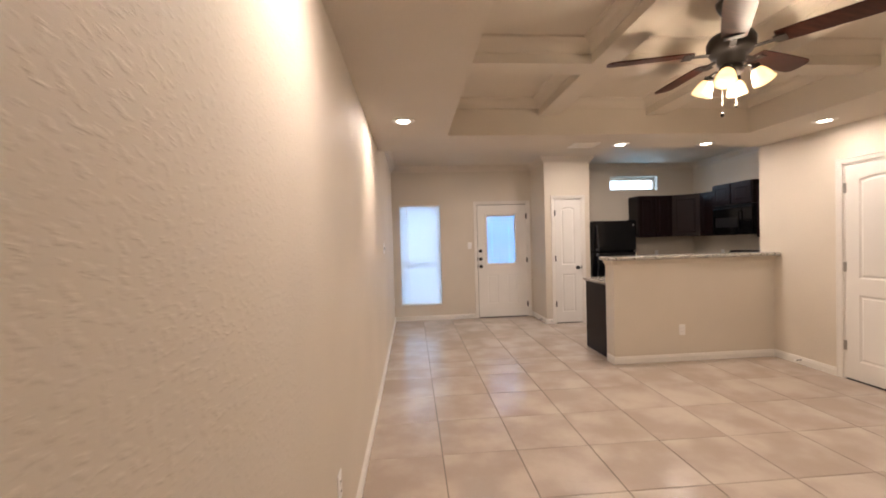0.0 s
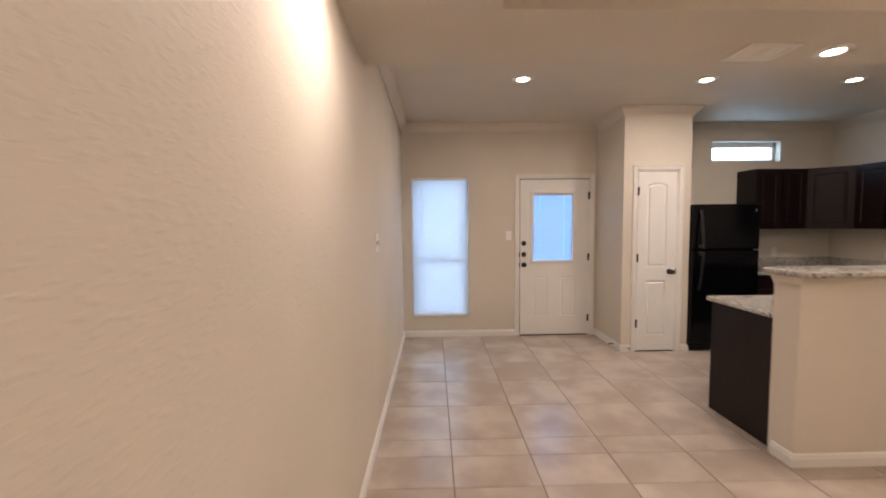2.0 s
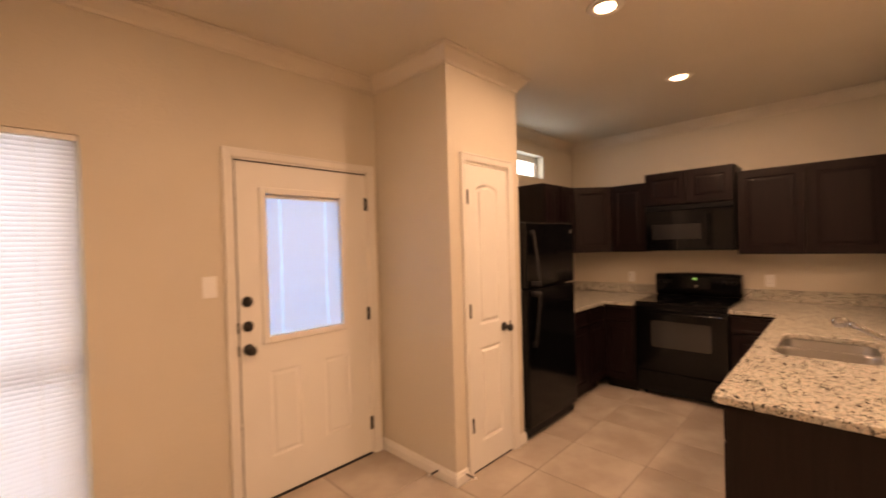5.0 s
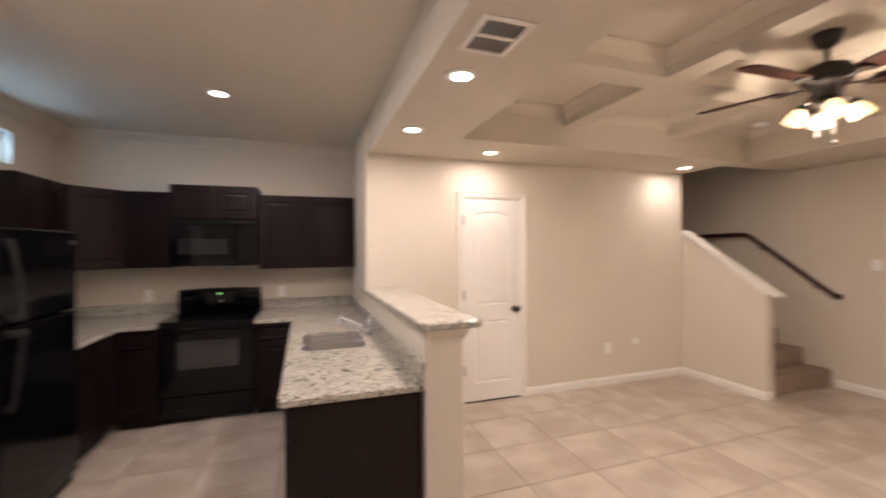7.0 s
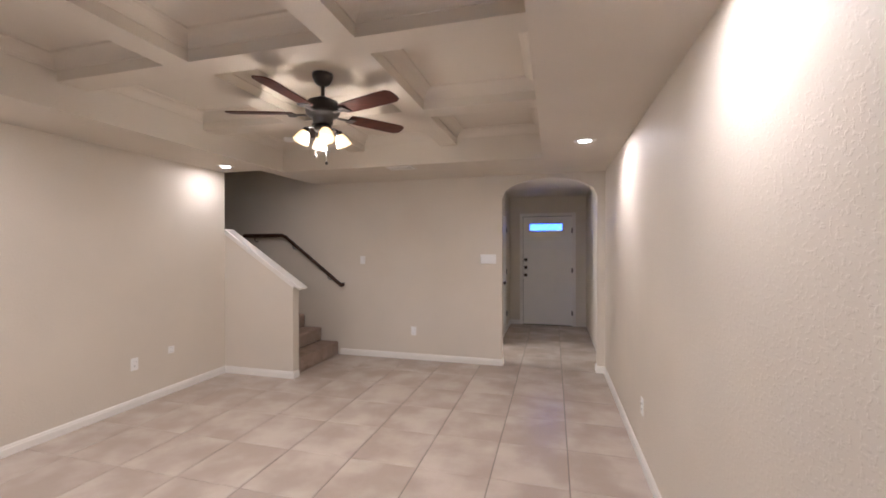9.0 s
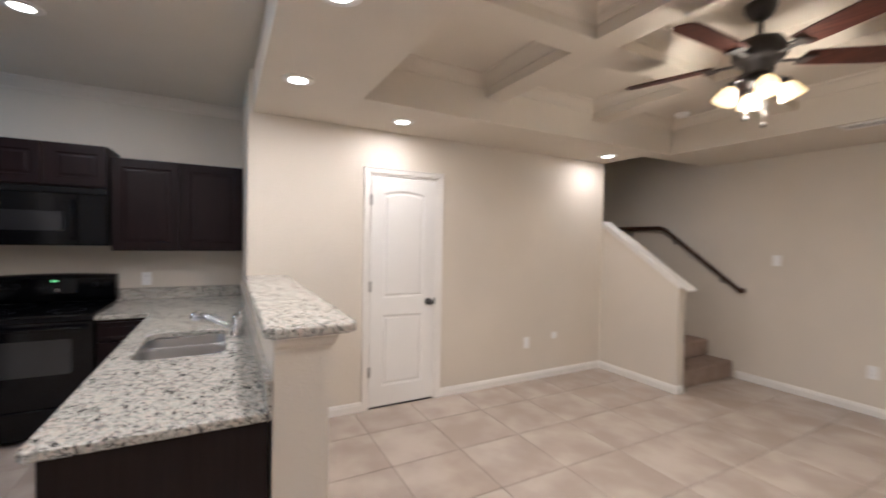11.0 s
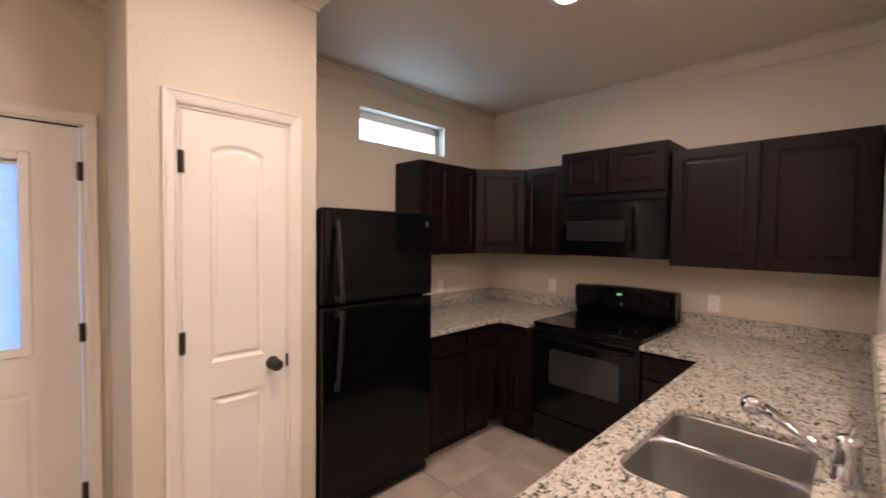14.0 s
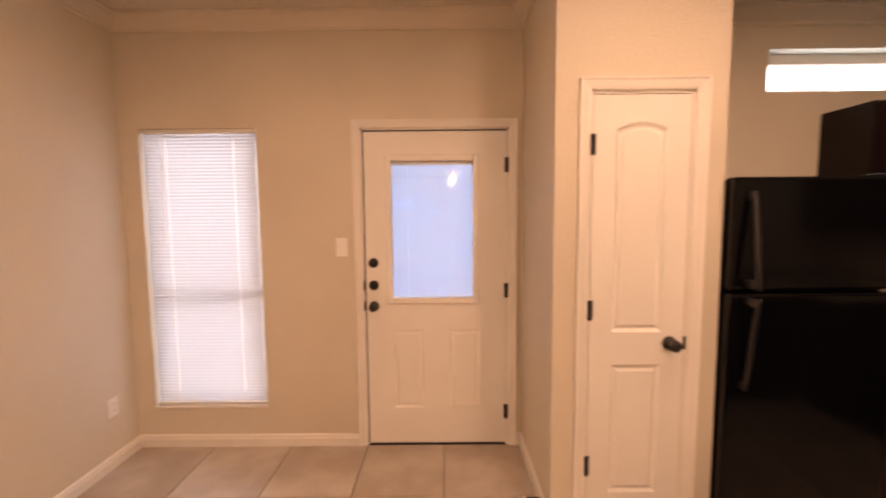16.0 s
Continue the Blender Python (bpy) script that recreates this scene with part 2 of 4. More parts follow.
M_SMOKED = satin("smoked_glass", (0.018, 0.018, 0.020), 0.10, 0.0, 0.0, 0.4)
M_BAND = satin("grey_plastic_band", (0.42, 0.41, 0.38), 0.45, 0.0, 0.0)
M_BUTTON = satin("charcoal_button", (0.005, 0.005, 0.006), 0.14, 0.0, 0.0, 0.28)
# Near-black: paints shade into the door gaps, and colours the thresholds.
M_DARK = satin("gap_shade_and_threshold", (0.015, 0.014, 0.013), 0.8, 0.0, 0.0)


# ---- building helpers ----
def crowned(bm, spans, half, crown, m):
    """Thin blind slats with an arched section, one for each span (x0, x1)."""
    us = (-1.0, -0.6, -0.2, 0.2, 0.6, 1.0)
    for xa, xb in spans:
        rows = []
        for off in (0.0, -0.0008):
            rows.append([[bm.verts.new(m @ Vector((x, u * half, crown * (1 - u * u) + off))) for u in us] for x in (xa, xb)])
        (ta, tb), (ba, bb) = rows
        for i in range(len(us) - 1):
            bm.faces.new((ta[i], tb[i], tb[i + 1], ta[i + 1]))
            bm.faces.new((ba[i], ba[i + 1], bb[i + 1], bb[i]))
        for i in (0, len(us) - 1):
            bm.faces.new((ta[i], ba[i], bb[i], tb[i]))
    return bm


def thing(name, x=0.0, y=0.0, z=0.0, label="", category="", group="", kind=""):
    e = new(name)
    e.empty_display_size = 0.05
    e.location = (x, y, z)
    return tagged(e, label, category, group, kind)


def part(name, bm, mat, parent=None, label="", smooth=False):
    """Links a bmesh, given in world places, as one mesh under its thing or part."""
    bmesh.ops.recalc_face_normals(bm, faces=bm.faces)
    me = bpy.data.meshes.new(name)
    bm.to_mesh(me)
    bm.free()
    me.materials.append(mat)
    if smooth:
        for p in me.polygons:
            p.use_smooth = True
    ob = new(name, me)
    if parent:
        ob.parent = parent
        if parent.type == "EMPTY":
            ob.matrix_parent_inverse = Matrix.Translation(-parent.location)
    if label:
        ob["label"] = label
    return ob


def solid(name, bm, mat, label="", category="", kind="structure", smooth=False):
    return tagged(part(name, bm, mat, None, "", smooth), label, category, "", kind)


def box(bm, x0, x1, y0, y1, z0, z1, bevel=0.0, m=None, seg=1):
    r = bmesh.ops.create_cube(bm, size=1.0)
    v = r["verts"]
    for p in v:
        p.co = Vector(((x0 + x1) / 2 + p.co.x * (x1 - x0), (y0 + y1) / 2 + p.co.y * (y1 - y0), (z0 + z1) / 2 + p.co.z * (z1 - z0)))
    if bevel:
        e = list({e for p in v for e in p.link_edges})
        res = bmesh.ops.bevel(bm, geom=e, offset=bevel, segments=seg, affect="EDGES", profile=0.5)
        v = list({p for f in res["faces"] for p in f.verts} | {p for p in v if p.is_valid})
    if m:
        for p in v:
            p.co = m @ p.co
    return bm


def bx(*a, **k):
    return box(bmesh.new(), *a, **k)


def tube(bm, a, b, r0, r1=None, n=16, m=None):
    """A round bar from a to b."""
    a, b = Vector(a), Vector(b)
    r1 = r0 if r1 is None else r1
    q = (b - a).to_track_quat("Z", "Y").to_matrix().to_4x4()
    t = Matrix.Translation((a + b) / 2) @ q
    if m:
        t = m @ t
    bmesh.ops.create_cone(bm, cap_ends=True, segments=n, radius1=r0, radius2=r1, depth=(b - a).length, matrix=t)
    return bm


def turned(bm, profile, n=24, m=None):
    """A body of revolution about z from (radius, z) pairs."""
    rings = []
    for r, z in profile:
        ring = [bm.verts.new((max(r, 1e-4) * math.cos(2 * math.pi * i / n), max(r, 1e-4) * math.sin(2 * math.pi * i / n), z)) for i in range(n)]
        rings.append(ring)
    for a, b in zip(rings, rings[1:]):
        for i in range(n):
            bm.faces.new((a[i], a[(i + 1) % n], b[(i + 1) % n], b[i]))
    bm.faces.new(rings[0][::-1])
    bm.faces.new(rings[-1])
    if m:
        for ring in rings:
            for v in ring:
                v.co = m @ v.co
    return bm


def sweep(bm, path, profile, closed=False, up=(0, 0, 1)):
    """Sweeps a closed profile of (out, up) pairs along a level path with mitred corners; out is to the right of the way."""
    pts = [Vector(p) for p in path]
    n = len(pts)
    rings = []
    for i, p in enumerate(pts):
        d0 = (p - pts[i - 1]).normalized() if i or closed else None
        d1 = (pts[(i + 1) % n] - p).normalized() if i < n - 1 or closed else None
        d0, d1 = d0 or d1, d1 or d0
        n0, n1 = Vector((d0.y, -d0.x, 0)), Vector((d1.y, -d1.x, 0))
        o = (n0 + n1).normalized()
        o *= 1 / max(0.3, o.dot(n0))
        rings.append([bm.verts.new(p + o * u + Vector((0, 0, w))) for u, w in profile])
    k = len(profile)
    for i in range(n if closed else n - 1):
        a, b = rings[i], rings[(i + 1) % n]
        for j in range(k):
            bm.faces.new((a[j], a[(j + 1) % k], b[(j + 1) % k], b[j]))
    if not closed:
        bm.faces.new(rings[0])
        bm.faces.new(rings[-1][::-1])
    return bm


def pipe(bm, pts, r, n=12):
    """A round pipe through points."""
    pts = [Vector(p) for p in pts]
    rings = []
    ref = Vector((0.13, 0.97, 0.21))
    for i, p in enumerate(pts):
        d = (pts[min(i + 1, len(pts) - 1)] - pts[max(i - 1, 0)]).normalized()
        u = d.cross(ref).normalized()
        w = d.cross(u)
        rings.append([bm.verts.new(p + (u * math.cos(2 * math.pi * k / n) + w * math.sin(2 * math.pi * k / n)) * r) for k in range(n)])
    for a, b in zip(rings, rings[1:]):
        for k in range(n):
            bm.faces.new((a[k], a[(k + 1) % n], b[(k + 1) % n], b[k]))
    bm.faces.new(rings[0][::-1])
    bm.faces.new(rings[-1])
    return bm


def holed(bm, axis, at0, at1, u0, u1, z0, z1, holes, m=None):
    """A wall from u0 to u1, at0 to at1 thick, with rectangular holes (u0, u1, z0, z1), cut into upright strips."""
    def put(a, b, c, d):
        if b - a > 1e-5 and d - c > 1e-5:
            if axis == "x":
                box(bm, a, b, at0, at1, c, d)
            else:
                box(bm, at0, at1, a, b, c, d)
    cuts = sorted({u0, u1, *[h[0] for h in holes], *[h[1] for h in holes]})
    for a, b in zip(cuts, cuts[1:]):
        z = z0
        for h in sorted((h for h in holes if h[0] <= a + 1e-6 and h[1] >= b - 1e-6), key=lambda h: h[2]):
            put(a, b, z, h[2])
            z = h[3]
        put(a, b, z, z1)
    return bm


def panelled(bm, w, h, t, panels, m, lip=0.012, deep=0.007, field=0.028, rise=0.005):
    """A leaf w wide (u from 0), h high, t thick behind the face at v = 0, with sunk panels given as closed outlines of (u, z)."""
    def V(u, v, z):
        return bm.verts.new(m @ Vector((u, v, z)))
    outer = [V(0, 0, 0), V(w, 0, 0), V(w, 0, h), V(0, 0, h)]
    back = [V(0, t, 0), V(w, t, 0), V(w, t, h), V(0, t, h)]
    edges = [bm.edges.new((outer[i], outer[(i + 1) % 4])) for i in range(4)]
    for i in range(4):
        bm.faces.new((outer[i], outer[(i + 1) % 4], back[(i + 1) % 4], back[i]))
    bm.faces.new(back)
    for outline in panels:
        us, zs = [p[0] for p in outline], [p[1] for p in outline]
        cu, cz, hu, hz = (min(us) + max(us)) / 2, (min(zs) + max(zs)) / 2, (max(us) - min(us)) / 2, (max(zs) - min(zs)) / 2
        def ring(d, v):
            return [V(cu + (u - cu) * (hu - d) / hu, v, cz + (z - cz) * (hz - d) / hz) for u, z in outline]
        rings = [ring(0, 0), ring(lip, deep), ring(lip + 0.008, deep), ring(field, deep - rise)]
        k = len(outline)
        edges += [bm.edges.get((rings[0][i], rings[0][(i + 1) % k])) or bm.edges.new((rings[0][i], rings[0][(i + 1) % k])) for i in range(k)]
        for a, b in zip(rings, rings[1:]):
            for i in range(k):
                bm.faces.new((a[i], a[(i + 1) % k], b[(i + 1) % k], b[i]))
        bm.faces.new(rings[-1])
    bmesh.ops.triangle_fill(bm, use_beauty=True, use_dissolve=False, edges=edges)
    return bm


def rect(u0, u1, z0, z1):
    return [(u0, z0), (u1, z0), (u1, z1), (u0, z1)]


def arched(u0, u1, z0, z1, rise, n=12):
    """A panel outline whose top is a flat arch."""
    top = [(u1 + (u0 - u1) * i / n, z1 - rise + rise * math.sin(math.pi * i / n) ** 0.8) for i in range(n + 1)]
    return [(u0, z0), (u1, z0)] + top


# ---- the setting: floor, walls, ceilings ----
floor = solid("floor", bx(-0.12, 6.6, YE - 0.15, YN + 0.14, -0.12, -0.004), M_GROUT, "beige porcelain tiled floor with dark grout lines", "floor")

WIN = (0.118, 0.838, 0.262, 2.023)
BDO = (1.475, 2.384, 0.0, 2.014)
KWIN = (3.937, 4.822, 2.203, 2.457)
PDO = (2.622, 3.078, 0.0, 2.014)
CDO = (3.124, 3.766, 0.0, 2.010)
FDO = (0.235, 1.160, 0.0, 2.075)

solid("wall_west", bx(-0.12, 0.0, YE - 0.12, YN + 0.14, 0, ZK + 0.1), M_WALL, "beige wall with knock-down plaster texture", "wall")
solid("wall_north", holed(bmesh.new(), "x", YN, YN + 0.14, 0.0, XK + 0.12, 0, ZK + 0.1, [WIN, BDO, KWIN]), M_WALL, "beige textured exterior wall with windows and door", "wall")
solid("wall_kitchen_east", bx(XK, XK + 0.12, YH - 0.12, YN, 0, ZK + 0.1), M_WALL, "beige kitchen wall behind the range", "wall")
solid("wall_kitchen_south", bx(XE, XK, YH - 0.12, YH, 0, ZK + 0.1), M_WALL, "beige wall at the end of the kitchen", "wall")
solid("wall_east", holed(bmesh.new(), "y", XE, XE + 0.12, 0.957, YH - 0.12, 0, ZL + 0.35, [CDO]), M_WALL, "beige living room wall with a closet door", "wall")
solid("wall_closet_back", bx(XE + 0.7, XE + 0.75, 2.9, 4.0, 0, ZL), M_WALL, "plain closet back wall", "wall")
solid("wall_pantry_front", holed(bmesh.new(), "x", 6.67, 6.77, 2.47, 3.215, 0, ZK + 0.1, [PDO]), M_WALL, "beige pantry wall with a narrow door", "wall")
solid("wall_pantry_west", bx(2.47, 2.57, 6.77, YN, 0, ZK + 0.1), M_WALL, "beige pantry side wall", "wall")
solid("wall_pantry_east", bx(3.115, 3.215, 6.77, YN, 0, ZK + 0.1), M_WALL, "beige pantry side wall beside the refrigerator", "wall")


def arch_wall():
    """South wall with the round-headed opening to the entry hall."""
    bm = bmesh.new()
    a0, a1, zs, zt = 0.088, 1.210, 2.09, 2.325
    y0, y1 = YS - 0.12, YS
    box(bm, 0.0, a0, y0, y1, 0, 5.0)
    box(bm, a1, 6.5, y0, y1, 0, 5.0)
    n = 24
    arc = [(a0 + (a1 - a0) * i / n, zs + (zt - zs) * math.sqrt(max(0.0, 1 - (2 * i / n - 1) ** 2)) ** 1.0) for i in range(n + 1)]
    for (xa, za), (xb, zb) in zip(arc, arc[1:]):
        v = [bm.verts.new(c) for c in ((xa, y0, za), (xb, y0, zb), (xb, y0, 5.0), (xa, y0, 5.0), (xa, y1, za), (xb, y1, zb), (xb, y1, 5.0), (xa, y1, 5.0))]
        for f in ((0, 1, 2, 3), (4, 5, 6, 7), (0, 1, 5, 4), (2, 3, 7, 6)):
            bm.faces.new([v[i] for i in f])
    return bm


solid("wall_south", arch_wall(), M_WALL, "beige wall with an arched opening to the entry", "wall")
# The hole, out of view, is added to let the fill lamp in.
solid("wall_hall_east", holed(bmesh.new(), "y", 1.40, 1.52, YE, YS - 0.12, 0, 2.5, [(-1.23, -0.45, 0.0, 2.04)]), M_WALL, "beige entry hall wall", "wall")
solid("wall_hall_south", holed(bmesh.new(), "x", YE - 0.12, YE, 0.0, 1.52, 0, 2.5, [FDO]), M_WALL, "beige entry wall round the front door", "wall")
# Unseen enclosure, added only to hold the hall's fill lamp.
solid("wall_lamp_box", holed(bmesh.new(), "y", 2.62, 2.70, -1.6, YS - 0.12, 0, 2.5, []), M_WALL, "plain beige wall of the unseen box added round the hall fill lamp", "wall")
solid("wall_lamp_box_end", bx(1.52, 2.62, -1.68, -1.6, 0, 2.5), M_WALL, "plain beige wall of the unseen box added round the hall fill lamp", "wall")
solid("ceiling_lamp_box", bx(1.52, 2.70, -1.68, YS - 0.12, 2.5, 2.55), M_CEIL, "plain beige ceiling of the unseen box added round the hall fill lamp", "ceiling")
solid("ceiling_hall", bx(0.0, 1.40, YE, YS - 0.12, 2.44, 2.5), M_CEIL, "beige entry hall ceiling", "ceiling")
solid("wall_stair_side", bx(XE + 0.12, 6.5, 0.85, 0.957, 0, 5.0), M_WALL, "beige stairwell side wall", "wall")
solid("wall_stair_end", bx(6.5, 6.6, YS - 0.12, 0.957, 0, 5.0), M_WALL, "beige stairwell end wall", "wall")
solid("ceiling_stair", bx(3.7, 6.6, YS - 0.12, 1.0, 5.0, 5.05), M_CEIL, "beige stairwell ceiling", "ceiling")
solid("wall_stair_over", holed(bmesh.new(), "y", 3.76, 3.86, YS, 0.957, ZL + 0.36, 5.0, []), M_WALL, "beige wall above the stair opening", "wall")
solid("wall_stair_upper", bx(3.86, XE + 0.12, 0.94, 0.957, ZL + 0.36, 5.0), M_WALL, "beige upper stairwell wall", "wall")


def living_ceiling():
    """Lower border with a raised tray of nine coffers between crossing beams, and stepped moulding in each coffer."""
    bm = bmesh.new()
    zb, zt = 2.555, 2.70
    x0, x1, y0, y1 = 0.69, 3.67, 0.80, 4.04
    t = ZL + 0.36
    box(bm, 0.0, x0, YS, YC, ZL, t)
    box(bm, x1, XE, 0.957, YC, ZL, t)
    box(bm, x1, 3.86, YS, 0.957, ZL, t)
    box(bm, x0, x1, YS, y0, ZL, t)
    box(bm, x0, x1, y1, YC, ZL, t)
    box(bm, x0, x1, y0, y1, zt, t + 0.05)
    bw = 0.18
    cx, cy = (x1 - x0 - 2 * bw) / 3, (y1 - y0 - 2 * bw) / 3
    xs = [x0 + i * (cx + bw) for i in range(3)]
    ys = [y0 + i * (cy + bw) for i in range(3)]
    for i in (1, 2):
        box(bm, xs[i] - bw, xs[i], y0, y1, zb, zt)
    for j in (1, 2):
        for i in range(3):
            box(bm, xs[i], xs[i] + cx, ys[j] - bw, ys[j], zb, zt)
    prof = [(0.0, 0.0), (0.0, -0.078), (-0.010, -0.078), (-0.015, -0.064), (-0.026, -0.046), (-0.042, -0.030), (-0.062, -0.018), (-0.085, -0.012), (-0.090, 0.0)]
    for i in range(3):
        for j in range(3):
            a, b, c, d = xs[i], xs[i] + cx, ys[j], ys[j] + cy
            sweep(bm, [(a, c, zt), (b, c, zt), (b, d, zt), (a, d, zt)], prof, closed=True)
    return bm


solid("ceiling_living", living_ceiling(), M_CEIL, "beige coffered tray ceiling with crossing beams", "ceiling")
solid("ceiling_kitchen", bx(0.0, XK, YC, YN, ZK, ZK + 0.1), M_CEIL, "beige textured kitchen and dining ceiling", "ceiling")

CROWN = [(0.0, 0.0), (0.0, -0.095), (-0.010, -0.095), (-0.014, -0.078), (-0.032, -0.058), (-0.058, -0.030), (-0.066, -0.014), (-0.080, -0.010), (-0.080, 0.0)]
CROWN = [(-u, w) for u, w in CROWN]
solid("trim_crown", sweep(bmesh.new(), [(0.0, YH, ZK), (0.0, YN, ZK), (2.47, YN, ZK), (2.47, 6.67, ZK), (3.215, 6.67, ZK), (3.215, YN, ZK), (XK, YN, ZK), (XK, YH, ZK), (0.0, YH, ZK)][:8], CROWN), M_CROWN,
      "beige painted crown moulding under the ceiling", "crown moulding")

BASE = [(0.0, 0.0), (0.014, 0.0), (0.014, 0.052), (0.010, 0.060), (0.010, 0.068), (0.004, 0.078), (0.0, 0.080)]


def baseboard(name, pts):
    solid(name, sweep(bmesh.new(), [(x, y, 0.0) for x, y in pts], BASE), M_TRIM, "white painted wooden baseboard", "baseboard")


CW = 0.050                     # casing width
baseboard("baseboard_west", [(0.0, YS), (0.0, YN), (BDO[0] - CW, YN)])
baseboard("baseboard_pantry", [(BDO[1] + CW, YN), (2.47, YN), (2.47, 6.67), (PDO[0] - CW, 6.67)])
baseboard("baseboard_pantry_east", [(PDO[1] + CW, 6.67), (3.215, 6.67), (3.215, 6.72)])
baseboard("baseboard_east", [(XE, CDO[0] - CW), (XE, 0.957), (3.43, 0.957), (3.43, 0.86)])
baseboard("baseboard_half_wall", [(2.50, 4.66), (2.50, 4.505), (XE, 4.505), (XE, CDO[1] + CW)])
baseboard("baseboard_south", [(3.45, YS), (1.210, YS), (1.210, YS - 0.12)])
baseboard("baseboard_hall", [(0.088, YS - 0.12), (0.088, YS), (0.0, YS)])
baseboard("baseboard_hall_east", [(1.40, -1.25), (1.40, YE), (FDO[1] + CW, YE)])


def casing(name, axis, face, out, u0, u1, top):
    """Moulded door casing round an opening; out is +1 or -1 along the wall's normal."""
    bm = bmesh.new()
    prof = [(0.0, 0.0), (0.0, 0.010), (0.010, 0.014), (0.038, 0.018), (0.045, 0.022), (CW, 0.022), (CW, 0.0)]
    path = [(u0, 0.0), (u0, top), (u1, top), (u1, 0.0)]
    normals = [(-1, 0), (-1, 1), (1, 1), (1, 0)]
    rings = []
    for (u, z), (nu, nz) in zip(path, normals):
        ring = []
        for a, d in prof:
            pu, pz = u + nu * a, z + nz * a
            ring.append(bm.verts.new((pu, face + out * d, pz) if axis == "x" else (face + out * d, pu, pz)))
        rings.append(ring)
    k = len(prof)
    for a, b in zip(rings, rings[1:]):
        for j in range(k):
            bm.faces.new((a[j], a[(j + 1) % k], b[(j + 1) % k], b[j]))
    bm.faces.new(rings[0])
    bm.faces.new(rings[-1])
    for a, b in ((u0 - 0.001, u0 + 0.014), (u1 - 0.014, u1 + 0.001)):
        if axis == "x":
            box(bm, a, b, min(face, face - out * 0.10), max(face, face - out * 0.10), 0, top)
        else:
            box(bm, min(face, face - out * 0.10), max(face, face - out * 0.10), a, b, 0, top)
    if axis == "x":
        box(bm, u0, u1, min(face, face - out * 0.10), max(face, face - out * 0.10), top - 0.014, top + 0.001)
    else:
        box(bm, min(face, face - out * 0.10), max(face, face - out * 0.10), u0, u1, top - 0.014, top + 0.001)
    return solid(name, bm, M_TRIM, "white painted moulded door casing", "door casing")


casing("trim_back_door", "x", YN, -1, BDO[0], BDO[1], BDO[3])
casing("trim_pantry_door", "x", 6.67, -1, PDO[0], PDO[1], PDO[3])
casing("trim_closet_door", "y", XE, -1, CDO[0], CDO[1], CDO[3])
casing("trim_front_door", "x", YE, 1, FDO[0], FDO[1], FDO[3])


# ---- doors ----
def hinge(parent, m, u, z, mat=None):
    bm = bmesh.new()
    tube(bm, m @ Vector((u, -0.008, z - 0.045)), m @ Vector((u, -0.008, z + 0.045)), 0.008, n=10)
    box(bm, u - 0.014, u + 0.014, -0.004, 0.002, z - 0.045, z + 0.045, m=m)
    part("hinge", bm, mat or M_BRONZE, parent, "dark bronze hinge")


def knob(parent, m, u, z, mat=None, deadbolt=False):
    q = m @ Matrix.Translation((u, 0, z)) @ Matrix.Rotation(math.pi / 2, 4, "X")
    prof = [(0.031, 0.0), (0.031, 0.006), (0.026, 0.010)]
    prof += [(0.018, 0.012), (0.018, 0.022), (0.010, 0.024)] if deadbolt else [(0.011, 0.014), (0.011, 0.034), (0.022, 0.040), (0.028, 0.052), (0.026, 0.062), (0.016, 0.068)]
    bm = turned(bmesh.new(), prof, 20, q)
    if deadbolt:
        box(bm, u - 0.004, u + 0.004, -0.036, -0.02, z - 0.014, z + 0.014, m=m)
    part("deadbolt" if deadbolt else "door_knob", bm, mat or M_BRONZE, parent, "dark bronze thumb-turn deadbolt" if deadbolt else "dark bronze round door knob", True)


def two_panel_door(name, m, w, h, knob_u, hinge_u, label, hinge_mat=None):
    """Moulded door: a tall arched panel above a shorter one. m takes u along the leaf, v into the wall, z up."""
    d = tagged(new(name), label, "door", "", "structure")
    s = 0.115 if w > 0.55 else 0.10
    bm = panelled(bmesh.new(), w, h, 0.035, [rect(s, w - s, 0.17, 0.785), arched(s, w - s, 0.935, h - 0.115, 0.030)], m, 0.014, 0.009, 0.034, 0.008)
    part("leaf", bm, M_DOOR, d)
    for z in (0.304, 1.038, 1.771):
        hinge(d, m, hinge_u, z, hinge_mat)
    knob(d, m, knob_u, 0.885)
    part("strike_plate", bx(w - 0.001, w + 0.010, -0.006, 0.004, 0.855, 0.915, 0.001, m=m), M_BRONZE, d, "dark bronze strike plate")
    # Solid dark strip paints the shade in the gap below the leaf.
    gap = bmesh.new()
    box(gap, 0, w, 0.002, 0.034, -0.012, -0.001, m=m)
    part("under_leaf_shade", gap, M_DARK, d, "dark strip painting the shade under the door")
    return d


two_panel_door("door_pantry", pose(PDO[0] + 0.016, 6.672, 0.014), PDO[1] - PDO[0] - 0.032, 1.982, PDO[1] - PDO[0] - 0.095, -0.004,
               "closed narrow white two-panel pantry door with bronze knob")
two_panel_door("door_closet", pose(XE + 0.002, CDO[1] - 0.016, 0.014, 0, 0, -90), CDO[1] - CDO[0] - 0.032, 1.978, CDO[1] - CDO[0] - 0.095, -0.004,
               "closed white two-panel arched closet door with dark knob", M_NICKEL)


